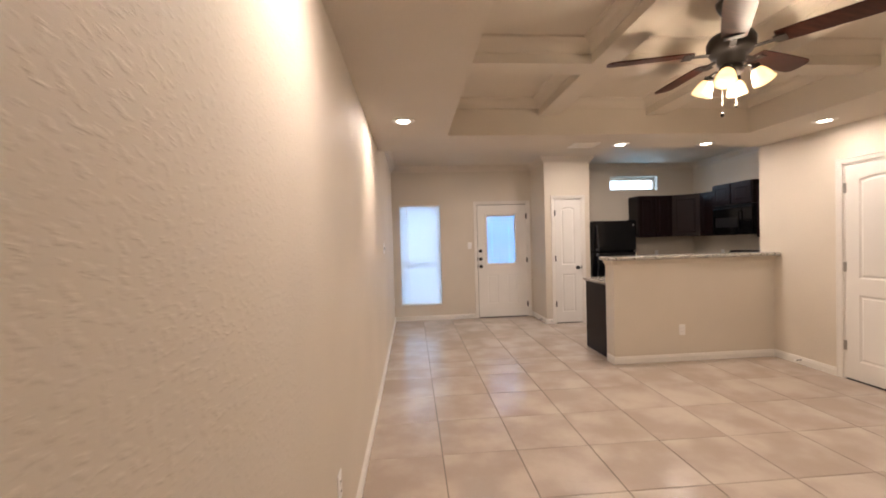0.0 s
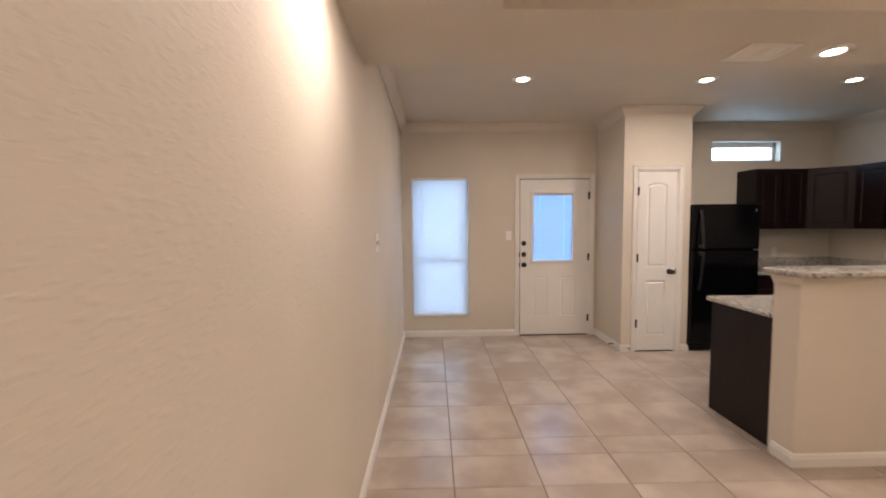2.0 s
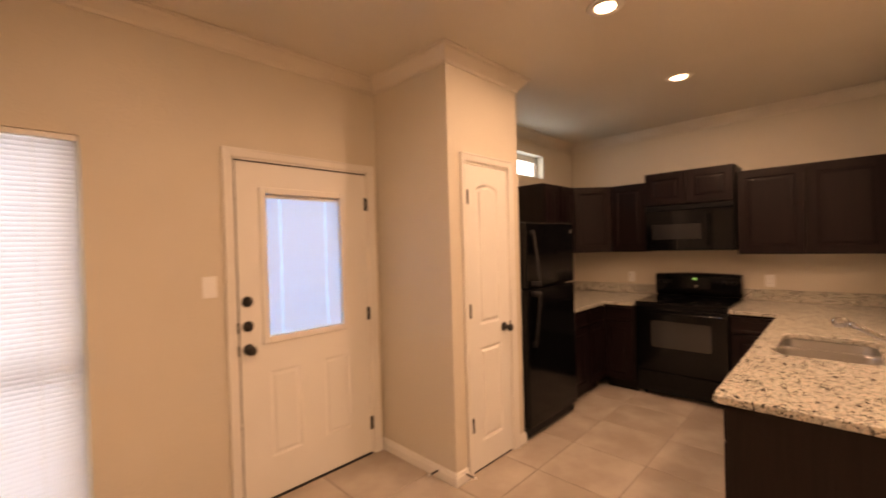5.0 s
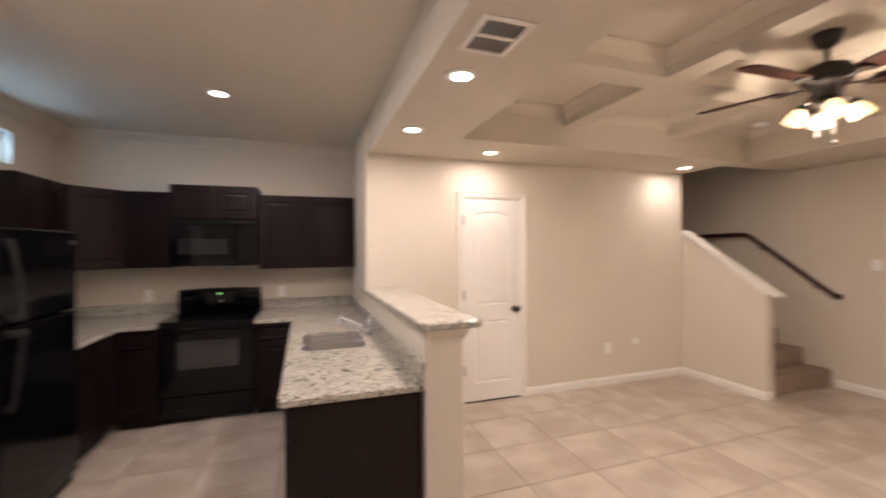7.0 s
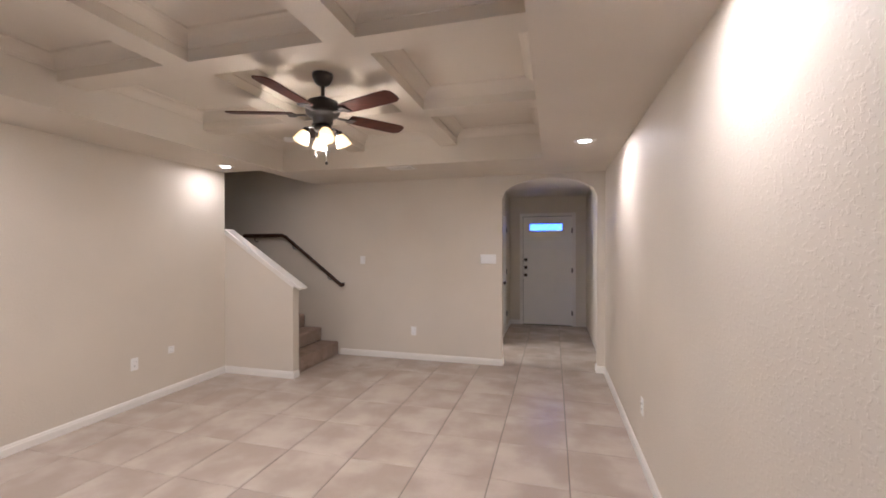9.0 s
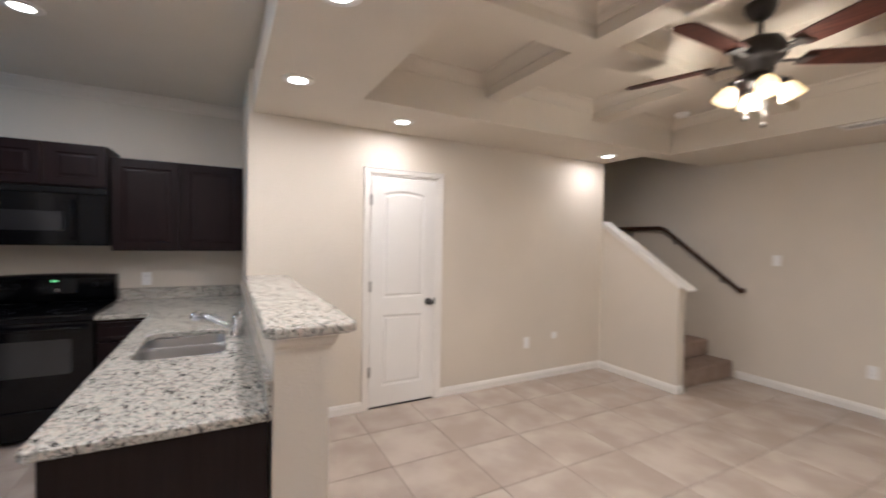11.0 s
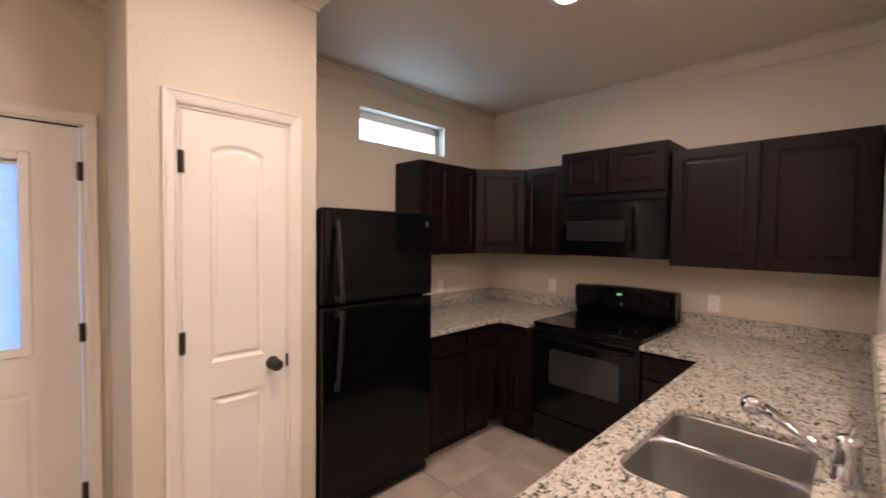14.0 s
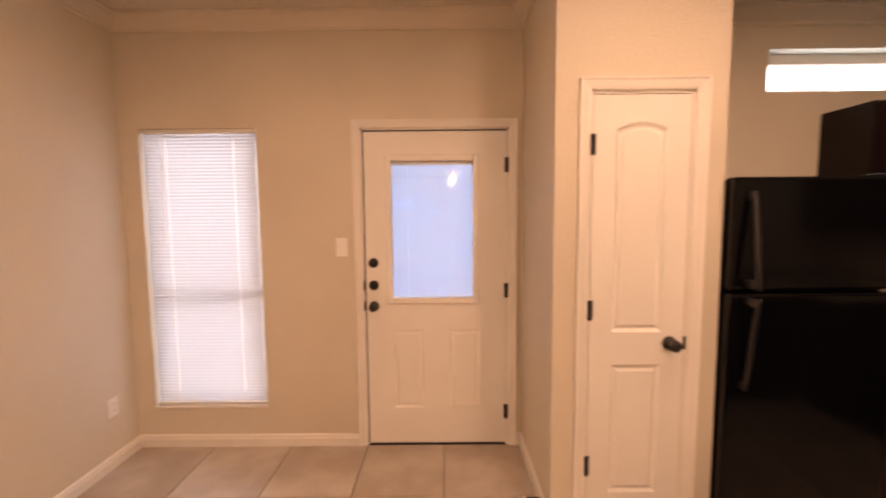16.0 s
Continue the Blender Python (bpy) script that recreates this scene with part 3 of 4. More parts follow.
def back_door():
    d = tagged(new("door_back"), "closed white back door with a blind behind half glass", "door", "", "structure")
    x0, w, h = BDO[0] + 0.016, BDO[1] - BDO[0] - 0.032, 1.984
    m = pose(x0, YN + 0.004, 0.012)
    g = (0.170, 0.670, 0.956, 1.804)
    bm = bmesh.new()
    panelled(bm, w, g[2] - 0.035, 0.04, [rect(0.165, 0.360, 0.235, 0.750), rect(0.520, 0.715, 0.235, 0.750)], m, 0.014, 0.004, 0.034, 0.003)
    box(bm, 0, g[0] - 0.035, 0, 0.04, g[2] - 0.035, h, m=m)
    box(bm, g[1] + 0.035, w, 0, 0.04, g[2] - 0.035, h, m=m)
    box(bm, g[0] - 0.035, g[1] + 0.035, 0, 0.04, g[3] + 0.035, h, m=m)
    part("leaf", bm, M_DOOR, d)
    # Near-black strips paint the shaded gap at the leaf's side and top.
    part("leaf_gap_shade", bx(-0.0055, -0.0008, -0.007, 0.03, 0.0, h + 0.006, m=m), M_DARK, d, "dark strip painting the shaded gap round the leaf")
    part("leaf_gap_shade", bx(0.0, w, -0.007, 0.03, h + 0.0008, h + 0.007, m=m), M_DARK, d, "dark strip painting the shaded gap round the leaf")
    fr = bmesh.new()
    for u0, u1, z0, z1 in ((g[0] - 0.04, g[0], g[2] - 0.04, g[3] + 0.04), (g[1], g[1] + 0.04, g[2] - 0.04, g[3] + 0.04), (g[0], g[1], g[2] - 0.04, g[2]), (g[0], g[1], g[3], g[3] + 0.04)):
        box(fr, u0, u1, -0.012, 0.052, z0, z1, 0.004, m=m)
    part("lite_frame", fr, M_DOOR, d, "raised white frame round the glass")
    p = part("pane", bx(g[0], g[1], 0.006, 0.010, g[2], g[3], m=m), M_GLASS, d, "clear glass pane")
    p.visible_shadow = False
    bl = part("blind", bx(g[0] + 0.001, g[1] - 0.001, 0.014, 0.032, g[3] - 0.022, g[3] - 0.001, m=m), M_TRIM, d, "closed white mini blind between the panes")
    n = 66
    step = (g[3] - 0.02 - g[2]) / n
    for i in range(n):
        z = g[2] + (i + 0.5) * step
        q = m @ pose(0, 0.024, z, 62)
        sl = crowned(bmesh.new(), ((g[0] + 0.001, g[0] + 0.0936), (g[0] + 0.0964, g[1] - 0.1014), (g[1] - 0.0986, g[1] - 0.001)), 0.0075, 0.0015, q)
        part("slat", sl, M_SLATDOOR, bl)
    for u in (g[0] + 0.095, g[1] - 0.10):
        part("ladder_cord", tube(bmesh.new(), m @ Vector((u, 0.0155, g[2])), m @ Vector((u, 0.0155, g[3])), 0.0016, n=6), M_TRIM, bl)
    p = part("pane", bx(g[0], g[1], 0.036, 0.040, g[2], g[3], m=m), M_GLASS, d, "clear glass pane")
    p.visible_shadow = False
    for z in (0.209, 0.998, 1.777):
        hinge(d, m, w + 0.004, z)
    knob(d, m, 0.048, 0.903)
    knob(d, m, 0.048, 1.035, deadbolt=True)
    knob(d, m, 0.048, 1.177, deadbolt=True)
    for z in (0.903, 1.035):
        part("strike_plate", bx(-0.014, -0.0005, -0.014, 0.0, z - 0.03, z + 0.03, 0.001, m=m), M_BRONZE, d, "dark bronze strike plate")
    part("threshold", bx(0, w, -0.01, 0.05, -0.012, -0.002, m=m), M_DARK, d, "dark metal threshold")


back_door()


def front_door():
    d = tagged(new("door_front"), "closed white front door with a narrow top window", "door", "", "structure")
    w, h = FDO[1] - FDO[0] - 0.032, 2.045
    m = pose(FDO[1] - 0.016, YE - 0.004, 0.012, 0, 0, 180)
    g = (0.125, 0.715, 1.785, 1.905)
    bm = bmesh.new()
    for a in ((0, w, 0, 0.04, 0, g[2]), (0, w, 0, 0.04, g[3], h), (0, g[0], 0, 0.04, g[2], g[3]), (g[1], w, 0, 0.04, g[2], g[3])):
        box(bm, *a, m=m)
    part("leaf", bm, M_DOOR, d)
    # Near-black strips again stand in for shade between leaf and frame.
    part("leaf_gap_shade", bx(-0.0055, -0.0008, -0.007, 0.03, 0.0, h + 0.006, m=m), M_DARK, d, "dark strip painting the shaded gap round the leaf")
    part("leaf_gap_shade", bx(0.0, w, -0.007, 0.03, h + 0.0008, h + 0.007, m=m), M_DARK, d, "dark strip painting the shaded gap round the leaf")
    fr = bmesh.new()
    for a in ((g[0] - 0.025, g[0], g[2] - 0.025, g[3] + 0.025), (g[1], g[1] + 0.025, g[2] - 0.025, g[3] + 0.025), (g[0], g[1], g[2] - 0.025, g[2]), (g[0], g[1], g[3], g[3] + 0.025)):
        box(fr, a[0], a[1], -0.008, 0.048, a[2], a[3], 0.003, m=m)
    part("lite_frame", fr, M_DOOR, d)
    p = part("pane", bx(g[0], g[1], 0.016, 0.022, g[2], g[3], m=m), M_GLASS, d, "clear glass pane")
    p.visible_shadow = False
    knob(d, m, 0.045, 0.935)
    knob(d, m, 0.045, 1.08, deadbolt=True)
    knob(d, m, 0.045, 1.225, deadbolt=True)
    for z in (0.23, 1.03, 1.78):
        hinge(d, m, w + 0.004, z)
    part("threshold", bx(0, w, -0.02, 0.05, -0.012, -0.002, m=m), M_DARK, d, "dark threshold under the door")


front_door()


def hall_side_door():
    """Narrow view of a door in the hall's side wall."""
    d = tagged(new("door_hall"), "closed white side door in the entry hall", "door", "", "structure")
    part("leaf", panelled(bmesh.new(), 0.76, 2.0, 0.03, [rect(0.12, 0.64, 0.17, 0.785), arched(0.12, 0.64, 0.935, 1.88, 0.03)], pose(1.385, -1.49, 0.012, 0, 0, -90), 0.014, 0.009, 0.034, 0.007), M_DOOR, d)
    m = pose(1.385, -1.49, 0.012, 0, 0, -90)
    for z in (0.304, 1.038, 1.771):
        hinge(d, m, 0.766, z)
    knob(d, m, 0.07, 0.90)


hall_side_door()


# ---- windows ----
def dining_window():
    w = tagged(new("window_dining"), "tall white-framed window behind a closed white blind", "window", "", "structure")
    x0, x1, z0, z1 = WIN
    fr = bmesh.new()
    for a in ((x0, x0 + 0.045, z0, z1), (x1 - 0.045, x1, z0, z1), (x0, x1, z0, z0 + 0.045), (x0, x1, z1 - 0.045, z1), (x0, x1, z0 + 0.70, z0 + 0.745)):
        box(fr, a[0], a[1], YN + 0.085, YN + 0.125, a[2], a[3], 0.003)
    part("window_frame", fr, M_TRIM, w)
    for za, zb in ((z0 + 0.045, z0 + 0.70), (z0 + 0.745, z1 - 0.045)):
        p = part("pane", bx(x0 + 0.045, x1 - 0.045, YN + 0.10, YN + 0.105, za, zb), M_GLASS, w)
        p.visible_shadow = False
    part("window_sill", bx(x0 + 0.001, x1 - 0.001, YN - 0.012, YN + 0.085, z0 - 0.004, z0 + 0.012, 0.003), M_TRIM, w)
    b = thing("window_blind", (x0 + x1) / 2, YN + 0.02, z0, "closed white horizontal slat blind in the window", "window blind")
    part("headrail", bx(x0 + 0.006, x1 - 0.006, YN + 0.004, YN + 0.034, z1 - 0.028, z1 - 0.002, 0.003), M_TRIM, b)
    part("bottom_rail", bx(x0 + 0.008, x1 - 0.008, YN + 0.006, YN + 0.030, z0 + 0.016, z0 + 0.032, 0.004), M_TRIM, b)
    n = 80
    step = (z1 - 0.03 - z0 - 0.034) / n
    for i in range(n):
        z = z0 + 0.034 + (i + 0.5) * step
        q = pose((x0 + x1) / 2, YN + 0.019, z, 62 + random.uniform(-1.5, 1.5))
        hw = (x1 - x0) / 2
        sl = crowned(bmesh.new(), ((0.014 - hw, 0.149 - hw), (0.151 - hw, hw - 0.151), (hw - 0.149, hw - 0.014)), 0.0130, 0.0032, q)
        part("slat", sl, M_SLAT, b)
    for u in (x0 + 0.15, x1 - 0.15):
        part("ladder_cord", tube(bmesh.new(), (u, YN + 0.004, z0 + 0.03), (u, YN + 0.004, z1 - 0.03), 0.0016, n=6), M_TRIM, b)
    part("tilt_wand", tube(bmesh.new(), (x0 + 0.13, YN - 0.002, z1 - 0.72), (x0 + 0.13, YN + 0.002, z1 - 0.03), 0.004, n=8), M_PLASTIC, b, "clear plastic tilt wand")


dining_window()


def kitchen_window():
    w = tagged(new("window_kitchen"), "small high white-framed horizontal kitchen window", "window", "", "structure")
    x0, x1, z0, z1 = KWIN
    fr = bmesh.new()
    for a in ((x0, x0 + 0.035, z0, z1), (x1 - 0.035, x1, z0, z1), (x0, x1, z0, z0 + 0.035), (x0, x1, z1 - 0.062, z1)):
        box(fr, a[0], a[1], YN + 0.085, YN + 0.13, a[2], a[3], 0.003)
    part("window_frame", fr, M_TRIM, w)
    p = part("pane", bx(x0 + 0.035, x1 - 0.035, YN + 0.10, YN + 0.105, z0 + 0.035, z1 - 0.062), M_GLASS, w)
    p.visible_shadow = False


kitchen_window()

solid("backdrop_north", bx(-5, 12, 9.2, 9.25, -1, 7), M_SKYGLOW, "pale overcast daylight outside the windows", "backdrop")
solid("backdrop_porch", bx(BDO[0] - 0.25, BDO[1] + 0.25, 7.95, 8.0, -0.2, 2.5), M_PORCHGLOW, "blue shaded daylight outside the back door", "backdrop")
solid("backdrop_south", bx(-3, 5, -5.0, -4.95, -1, 6), M_BLUEGLOW, "blue daylight outside the front door", "backdrop")


# ---- bar and stair half walls ----
def half_wall():
    bm = bx(2.50, XE - 0.001, 4.505, 4.69, 0, 1.130)
    solid("wall_bar", bm, M_WALL, "beige half wall under the breakfast bar", "half wall")
    prof = [(0.0, 0.0), (0.0, -0.058), (0.008, -0.058), (0.010, -0.044), (0.018, -0.032), (0.026, -0.012), (0.030, -0.006), (0.030, 0.0)]
    solid("trim_bar", sweep(bmesh.new(), [(2.50, 4.69, 1.128), (2.50, 4.505, 1.128), (XE - 0.002, 4.505, 1.128)], prof), M_WALL, "beige moulding under the bar top", "moulding")
    bm = bmesh.new()
    z0, s = 1.045, 0.66
    v = [(3.43, 0), (XE, 0), (XE, z0 + s * (XE - 3.43)), (3.43, z0)]
    a = [bm.verts.new((x, 0.85, z)) for x, z in v]
    b = [bm.verts.new((x, 0.957, z)) for x, z in v]
    bm.faces.new(a)
    bm.faces.new(b)
    for i in range(4):
        bm.faces.new((a[i], a[(i + 1) % 4], b[(i + 1) % 4], b[i]))
    solid("wall_stair_knee", bm, M_WALL, "beige sloping knee wall beside the stairs", "half wall")
    ang = -math.degrees(math.atan(s))
    m = pose(3.43, 0.9035, z0, 0, ang, 0)
    ln = (XE - 3.43) / math.cos(math.atan(s))
    cap = bmesh.new()
    box(cap, -0.095, ln + 0.012, -0.072, 0.072, 0.018, 0.045, 0.006, m=m, seg=2)
    box(cap, -0.02, ln, -0.064, 0.064, -0.012, 0.018, 0.004, m=m)
    solid("trim_stair_cap", cap, M_TRIM, "white painted sloping cap on the knee wall", "stair cap")


half_wall()


def staircase():
    st = tagged(new("staircase"), "brown carpeted stairs climbing beside a knee wall", "stairs", "", "structure")
    rise, run, x0 = 0.18, 0.265, 3.50
    for i in range(12):
        bm = bx(x0 + i * run - 0.02, x0 + (i + 1) * run + 0.01, YS + 0.002, 0.848, i * rise, (i + 1) * rise, 0.022, seg=3)
        for v in bm.verts:
            v.co += 0.003 * noise.noise_vector(v.co * 9)
        part("step", bm, M_CARPET, st)
    rail = thing("handrail", 3.9, YS + 0.07, 1.2, "dark walnut wall-mounted stair handrail", "handrail")
    bm = bmesh.new()
    prof = [(0.02, -0.022), (0.026, 0.0), (0.02, 0.022), (0.0, 0.028), (-0.02, 0.022), (-0.026, 0.0), (-0.02, -0.022), (0.0, -0.026)]
    pts = [(3.40, YS + 0.075, 0.965), (4.27, YS + 0.075, 1.628), (4.34, YS + 0.075, 1.655), (4.98, YS + 0.075, 1.655)]
    rings = [[bm.verts.new(Vector(p) + Vector((0, u, w))) for u, w in prof] for p in pts]
    for a, b in zip(rings, rings[1:]):
        for k in range(8):
            bm.faces.new((a[k], a[(k + 1) % 8], b[(k + 1) % 8], b[k]))
    bm.faces.new(rings[0])
    bm.faces.new(rings[-1])
    part("rail", bm, M_RAIL, rail)
    part("end_return", bx(3.385, 3.43, YS + 0.001, YS + 0.075, 0.945, 0.995, 0.006), M_RAIL, rail)
    for x, z in ((3.60, 1.10), (4.16, 1.525), (4.8, 1.63)):
        part("bracket", pipe(bmesh.new(), [(x, YS + 0.001, z - 0.06), (x, YS + 0.04, z - 0.062), (x, YS + 0.07, z - 0.045), (x, YS + 0.075, z - 0.01)], 0.007, 8), M_BRONZE, rail, "dark metal bracket")


staircase()


# ---- recessed lights, vents, plates ----
def downlight(x, y, z):
    t = thing("recessed_light", x, y, z, "lit round recessed ceiling light with white trim", "ceiling light", "recessed ceiling lights")
    part("trim_ring", turned(bmesh.new(), [(0.048, -0.001), (0.056, -0.007), (0.088, -0.004), (0.092, 0.0)], 28, Matrix.Translation((x, y, z))), M_TRIM, t, "white metal trim ring", True)
    bm = bmesh.new()
    bmesh.ops.create_circle(bm, cap_ends=True, segments=24, radius=0.051, matrix=Matrix.Translation((x, y, z - 0.0075)))
    part("lens", bm, M_LAMP, t, "glowing frosted lens")


for x, y in LIVING_SPOTS:
    downlight(x, y, ZL)
for x, y in KITCHEN_SPOTS:
    downlight(x, y, ZK)


def ceiling_vent(x0, x1, y0, y1, z):
    t = thing("ceiling_vent", (x0 + x1) / 2, (y0 + y1) / 2, z, "white louvred metal ceiling air vent", "air vent")
    fr = bmesh.new()
    w = 0.028
    for a in ((x0, x1, y0, y0 + w), (x0, x1, y1 - w, y1), (x0, x0 + w, y0 + w, y1 - w), (x1 - w, x1, y0 + w, y1 - w), ((x0 + x1) / 2 - 0.01, (x0 + x1) / 2 + 0.01, y0 + w, y1 - w)):
        box(fr, *a, z - 0.010, z - 0.001, 0.002)
    part("frame", fr, M_TRIM, t)
    # No hole in the ceiling; a dark sheet paints the duct's shade.
    part("duct_shade", bx(x0 + w, x1 - w, y0 + w, y1 - w, z - 0.0025, z - 0.0012), M_SLOT, t, "dark sheet painting the shade in the duct")
    n = 9
    for i in range(n):
        y = y0 + w + (y1 - y0 - 2 * w) * (i + 0.5) / n
        part("slat", bx(x0 + w, x1 - w, -0.006, 0.006, -0.0006, 0.0006, m=pose(0, y, z - 0.006, -35)), M_TRIM, t)


ceiling_vent(2.04, 2.325, 4.358, 4.585, ZL)
ceiling_vent(2.08, 2.38, 0.59, 0.77, ZL)


def wall_plate(axis, face, out, u, z, kind, w=0.072, h=0.116, label=""):
    """A switch or outlet plate; axis is the way along the wall."""
    m = {"x": pose(u, face, z, 0, 0, 0 if out < 0 else 180), "y": pose(face, u, z, 0, 0, -90 if out < 0 else 90)}[axis]
    t = thing(kind, *(m.translation), label or {"light_switch": "white plastic light switch plate on the wall", "power_outlet": "white plastic duplex power outlet plate", "thermostat": "small white wall thermostat"}[kind], {"light_switch": "light switch", "power_outlet": "outlet", "thermostat": "thermostat"}[kind])
    part("cover_plate", bx(-w / 2, w / 2, -0.006, 0.0, -h / 2, h / 2, 0.003, m=m, seg=2), M_PLASTIC, t)
    if kind == "light_switch":
        n = max(1, round((w - 0.03) / 0.045))
        for i in range(n):
            c = (i - (n - 1) / 2) * 0.046
            part("rocker", bx(c - 0.016, c + 0.016, -0.0095, -0.006, -0.032, 0.032, 0.002, m=m @ pose(0, 0, 0, 4)), M_PLASTIC, t)
    elif kind == "power_outlet":
        for dz in (-0.02, 0.02):
            part("socket", bx(-0.017, 0.017, -0.008, -0.006, dz - 0.014, dz + 0.014, 0.003, m=m), M_PLASTIC, t)
            for du in (-0.006, 0.006):
                part("slot", bx(du - 0.001, du + 0.001, -0.0088, -0.008, dz - 0.004, dz + 0.005, m=m), M_SLOT, t)
    else:
        part("display", bx(-0.02, 0.02, -0.008, -0.006, 0.0, 0.02, m=m), M_SLOT, t)
    if "band" in label:
        part("middle_band", bx(-w / 2 + 0.004, w / 2 - 0.004, -0.0125, -0.006, -0.014, 0.014, 0.001, m=m), M_BAND, t, "grey plastic band")


wall_plate("y", 0.0, 1, 5.02, 1.325, "light_switch", 0.115, 0.125, "white double switch plate with a grey middle band")
wall_plate("y", 0.0, 1, 7.20, 0.36, "power_outlet")
wall_plate("y", 0.0, 1, 1.93, 0.40, "power_outlet")
wall_plate("x", YN, -1, 1.345, 1.29, "light_switch")
wall_plate("x", 4.505, -1, 3.27, 0.345, "power_outlet")
wall_plate("y", XE, -1, 2.05, 0.40, "power_outlet")
wall_plate("y", XE, -1, 1.67, 0.445, "power_outlet", 0.07, 0.07, "white square cable plate on the wall")
wall_plate("x", YS, 1, 3.11, 1.31, "light_switch", 0.075, 0.11, "white plastic switch plate beside the stairs")
wall_plate("x", YS, 1, 1.38, 1.335, "light_switch", 0.20)
wall_plate("x", YS, 1, 2.375, 0.375, "power_outlet")
wall_plate("y", XK, -1, 6.70, 1.06, "power_outlet")
wall_plate("y", XK, -1, 5.455, 1.06, "power_outlet")
wall_plate("x", YN, -1, 4.79, 1.05, "power_outlet")


def door_stop(a, b):
    t = thing("door_stop", *a, "spring door stop with white rubber tip on baseboard", "door stop")
    d = Vector(b) - Vector(a)
    part("spring", tube(bmesh.new(), a, Vector(a) + d * 0.85, 0.006, n=10), M_BRONZE, t)
    part("tip", tube(bmesh.new(), Vector(a) + d * 0.85, b, 0.008, n=10), M_PLASTIC, t, "white rubber tip")


door_stop((2.455, 6.82, 0.05), (2.375, 6.82, 0.05))
door_stop((2.545, 6.656, 0.05), (2.545, 6.58, 0.05))
door_stop((XE - 0.014, 4.18, 0.05), (XE - 0.09, 4.18, 0.05))


# ---- ceiling fan ----
def ceiling_fan(cx, cy):
    f = thing("ceiling_fan", cx, cy, 2.70, "dark bronze ceiling fan with mahogany blades and lit shades", "ceiling fan")
    T = Matrix.Translation((cx, cy, 0))
    part("canopy", turned(bmesh.new(), [(0.072, 2.699), (0.070, 2.675), (0.050, 2.635), (0.020, 2.615)], 28, T), M_BRONZE, f, "", True)
    part("downrod", turned(bmesh.new(), [(0.013, 2.63), (0.013, 2.52)], 14, T), M_BRONZE, f, "", True)
    part("motor", turned(bmesh.new(), [(0.03, 2.54), (0.06, 2.525), (0.105, 2.505), (0.120, 2.475), (0.118, 2.43), (0.10, 2.405), (0.07, 2.395), (0.068, 2.355), (0.05, 2.345)], 32, T), M_BRONZE, f, "", True)
    for i in range(5):
        q = T @ Matrix.Rotation(radians(18 + 72 * i), 4, "Z")
        iron = bmesh.new()
        box(iron, 0.11, 0.20, -0.016, 0.016, 2.408, 2.416, 0.003, m=q)
        box(iron, 0.19, 0.245, -0.045, 0.045, 2.410, 2.418, 0.003, m=q)
        part("blade_iron", iron, M_BRONZE, f)
        bm = bmesh.new()
        qq = q @ pose(0.0, 0, 2.424, -11)
        top, bot = [], []
        out = [(0.20, -0.055), (0.30, -0.062), (0.55, -0.068), (0.62, -0.066), (0.650, -0.045), (0.656, 0.0), (0.650, 0.045), (0.62, 0.066), (0.55, 0.068), (0.30, 0.062), (0.20, 0.055)]
        for u, v in out:
            top.append(bm.verts.new(qq @ Vector((u, v, 0.004))))
            bot.append(bm.verts.new(qq @ Vector((u, v, -0.003))))
        bm.faces.new(top)
        bm.faces.new(bot)
        for k in range(len(out)):
            bm.faces.new((top[k], top[(k + 1) % len(out)], bot[(k + 1) % len(out)], bot[k]))
        part("blade", bm, M_BLADE, f, "reddish mahogany blade")
    part("light_hub", turned(bmesh.new(), [(0.03, 2.35), (0.058, 2.335), (0.060, 2.305), (0.035, 2.285), (0.012, 2.275), (0.012, 2.26)], 24, T), M_BRONZE, f, "", True)
    for i in range(4):
        q = T @ Matrix.Rotation(radians(40 + 90 * i), 4, "Z")
        arm = part("light_arm", pipe(bmesh.new(), [q @ Vector(p) for p in ((0.04, 0, 2.315), (0.075, 0, 2.325), (0.10, 0, 2.315), (0.108, 0, 2.30))], 0.008, 8), M_BRONZE, f)
        qq = q @ pose(0.106, 0, 2.305, 0, 155, 0)
        part("fitter", turned(bmesh.new(), [(0.024, -0.004), (0.026, 0.02), (0.022, 0.024)], 18, qq), M_BRONZE, arm, "", True)
        part("shade", turned(bmesh.new(), [(0.022, 0.018), (0.034, 0.034), (0.044, 0.058), (0.050, 0.085), (0.054, 0.102), (0.043, 0.100), (0.0, 0.097)], 22, qq), M_GLOBE, f, "glowing frosted glass shade", True)
    for dx, zl in ((0.045, 2.13), (-0.04, 2.075)):
        part("pull_chain", tube(bmesh.new(), (cx + dx, cy + 0.02, zl), (cx + dx, cy + 0.02, 2.29), 0.0014, n=6), M_NICKEL, f)
        part("pull_knob", turned(bmesh.new(), [(0.003, 0.012), (0.009, 0.006), (0.010, -0.006), (0.004, -0.014)], 12, Matrix.Translation((cx + dx, cy + 0.02, zl))), M_BRONZE, f, "", True)


ceiling_fan(2.15, 2.42)
sd = thing("smoke_detector", 3.42, 1.02, 2.70, "white round smoke detector on the coffered ceiling", "smoke detector")
part("base", turned(bmesh.new(), [(0.065, 2.699), (0.066, 2.685), (0.055, 2.668), (0.02, 2.662)], 24, Matrix.Translation((3.42, 1.02, 0))), M_PLASTIC, sd, "", True)

# ---- kitchen ----
ZC = 0.875                     # counter top
CT = 0.032                     # granite thickness
PF, EF, NF = 5.33, 4.715, 6.675  # counter edges: peninsula, east run, north run
RY0, RY1 = 5.650, 6.410        # range


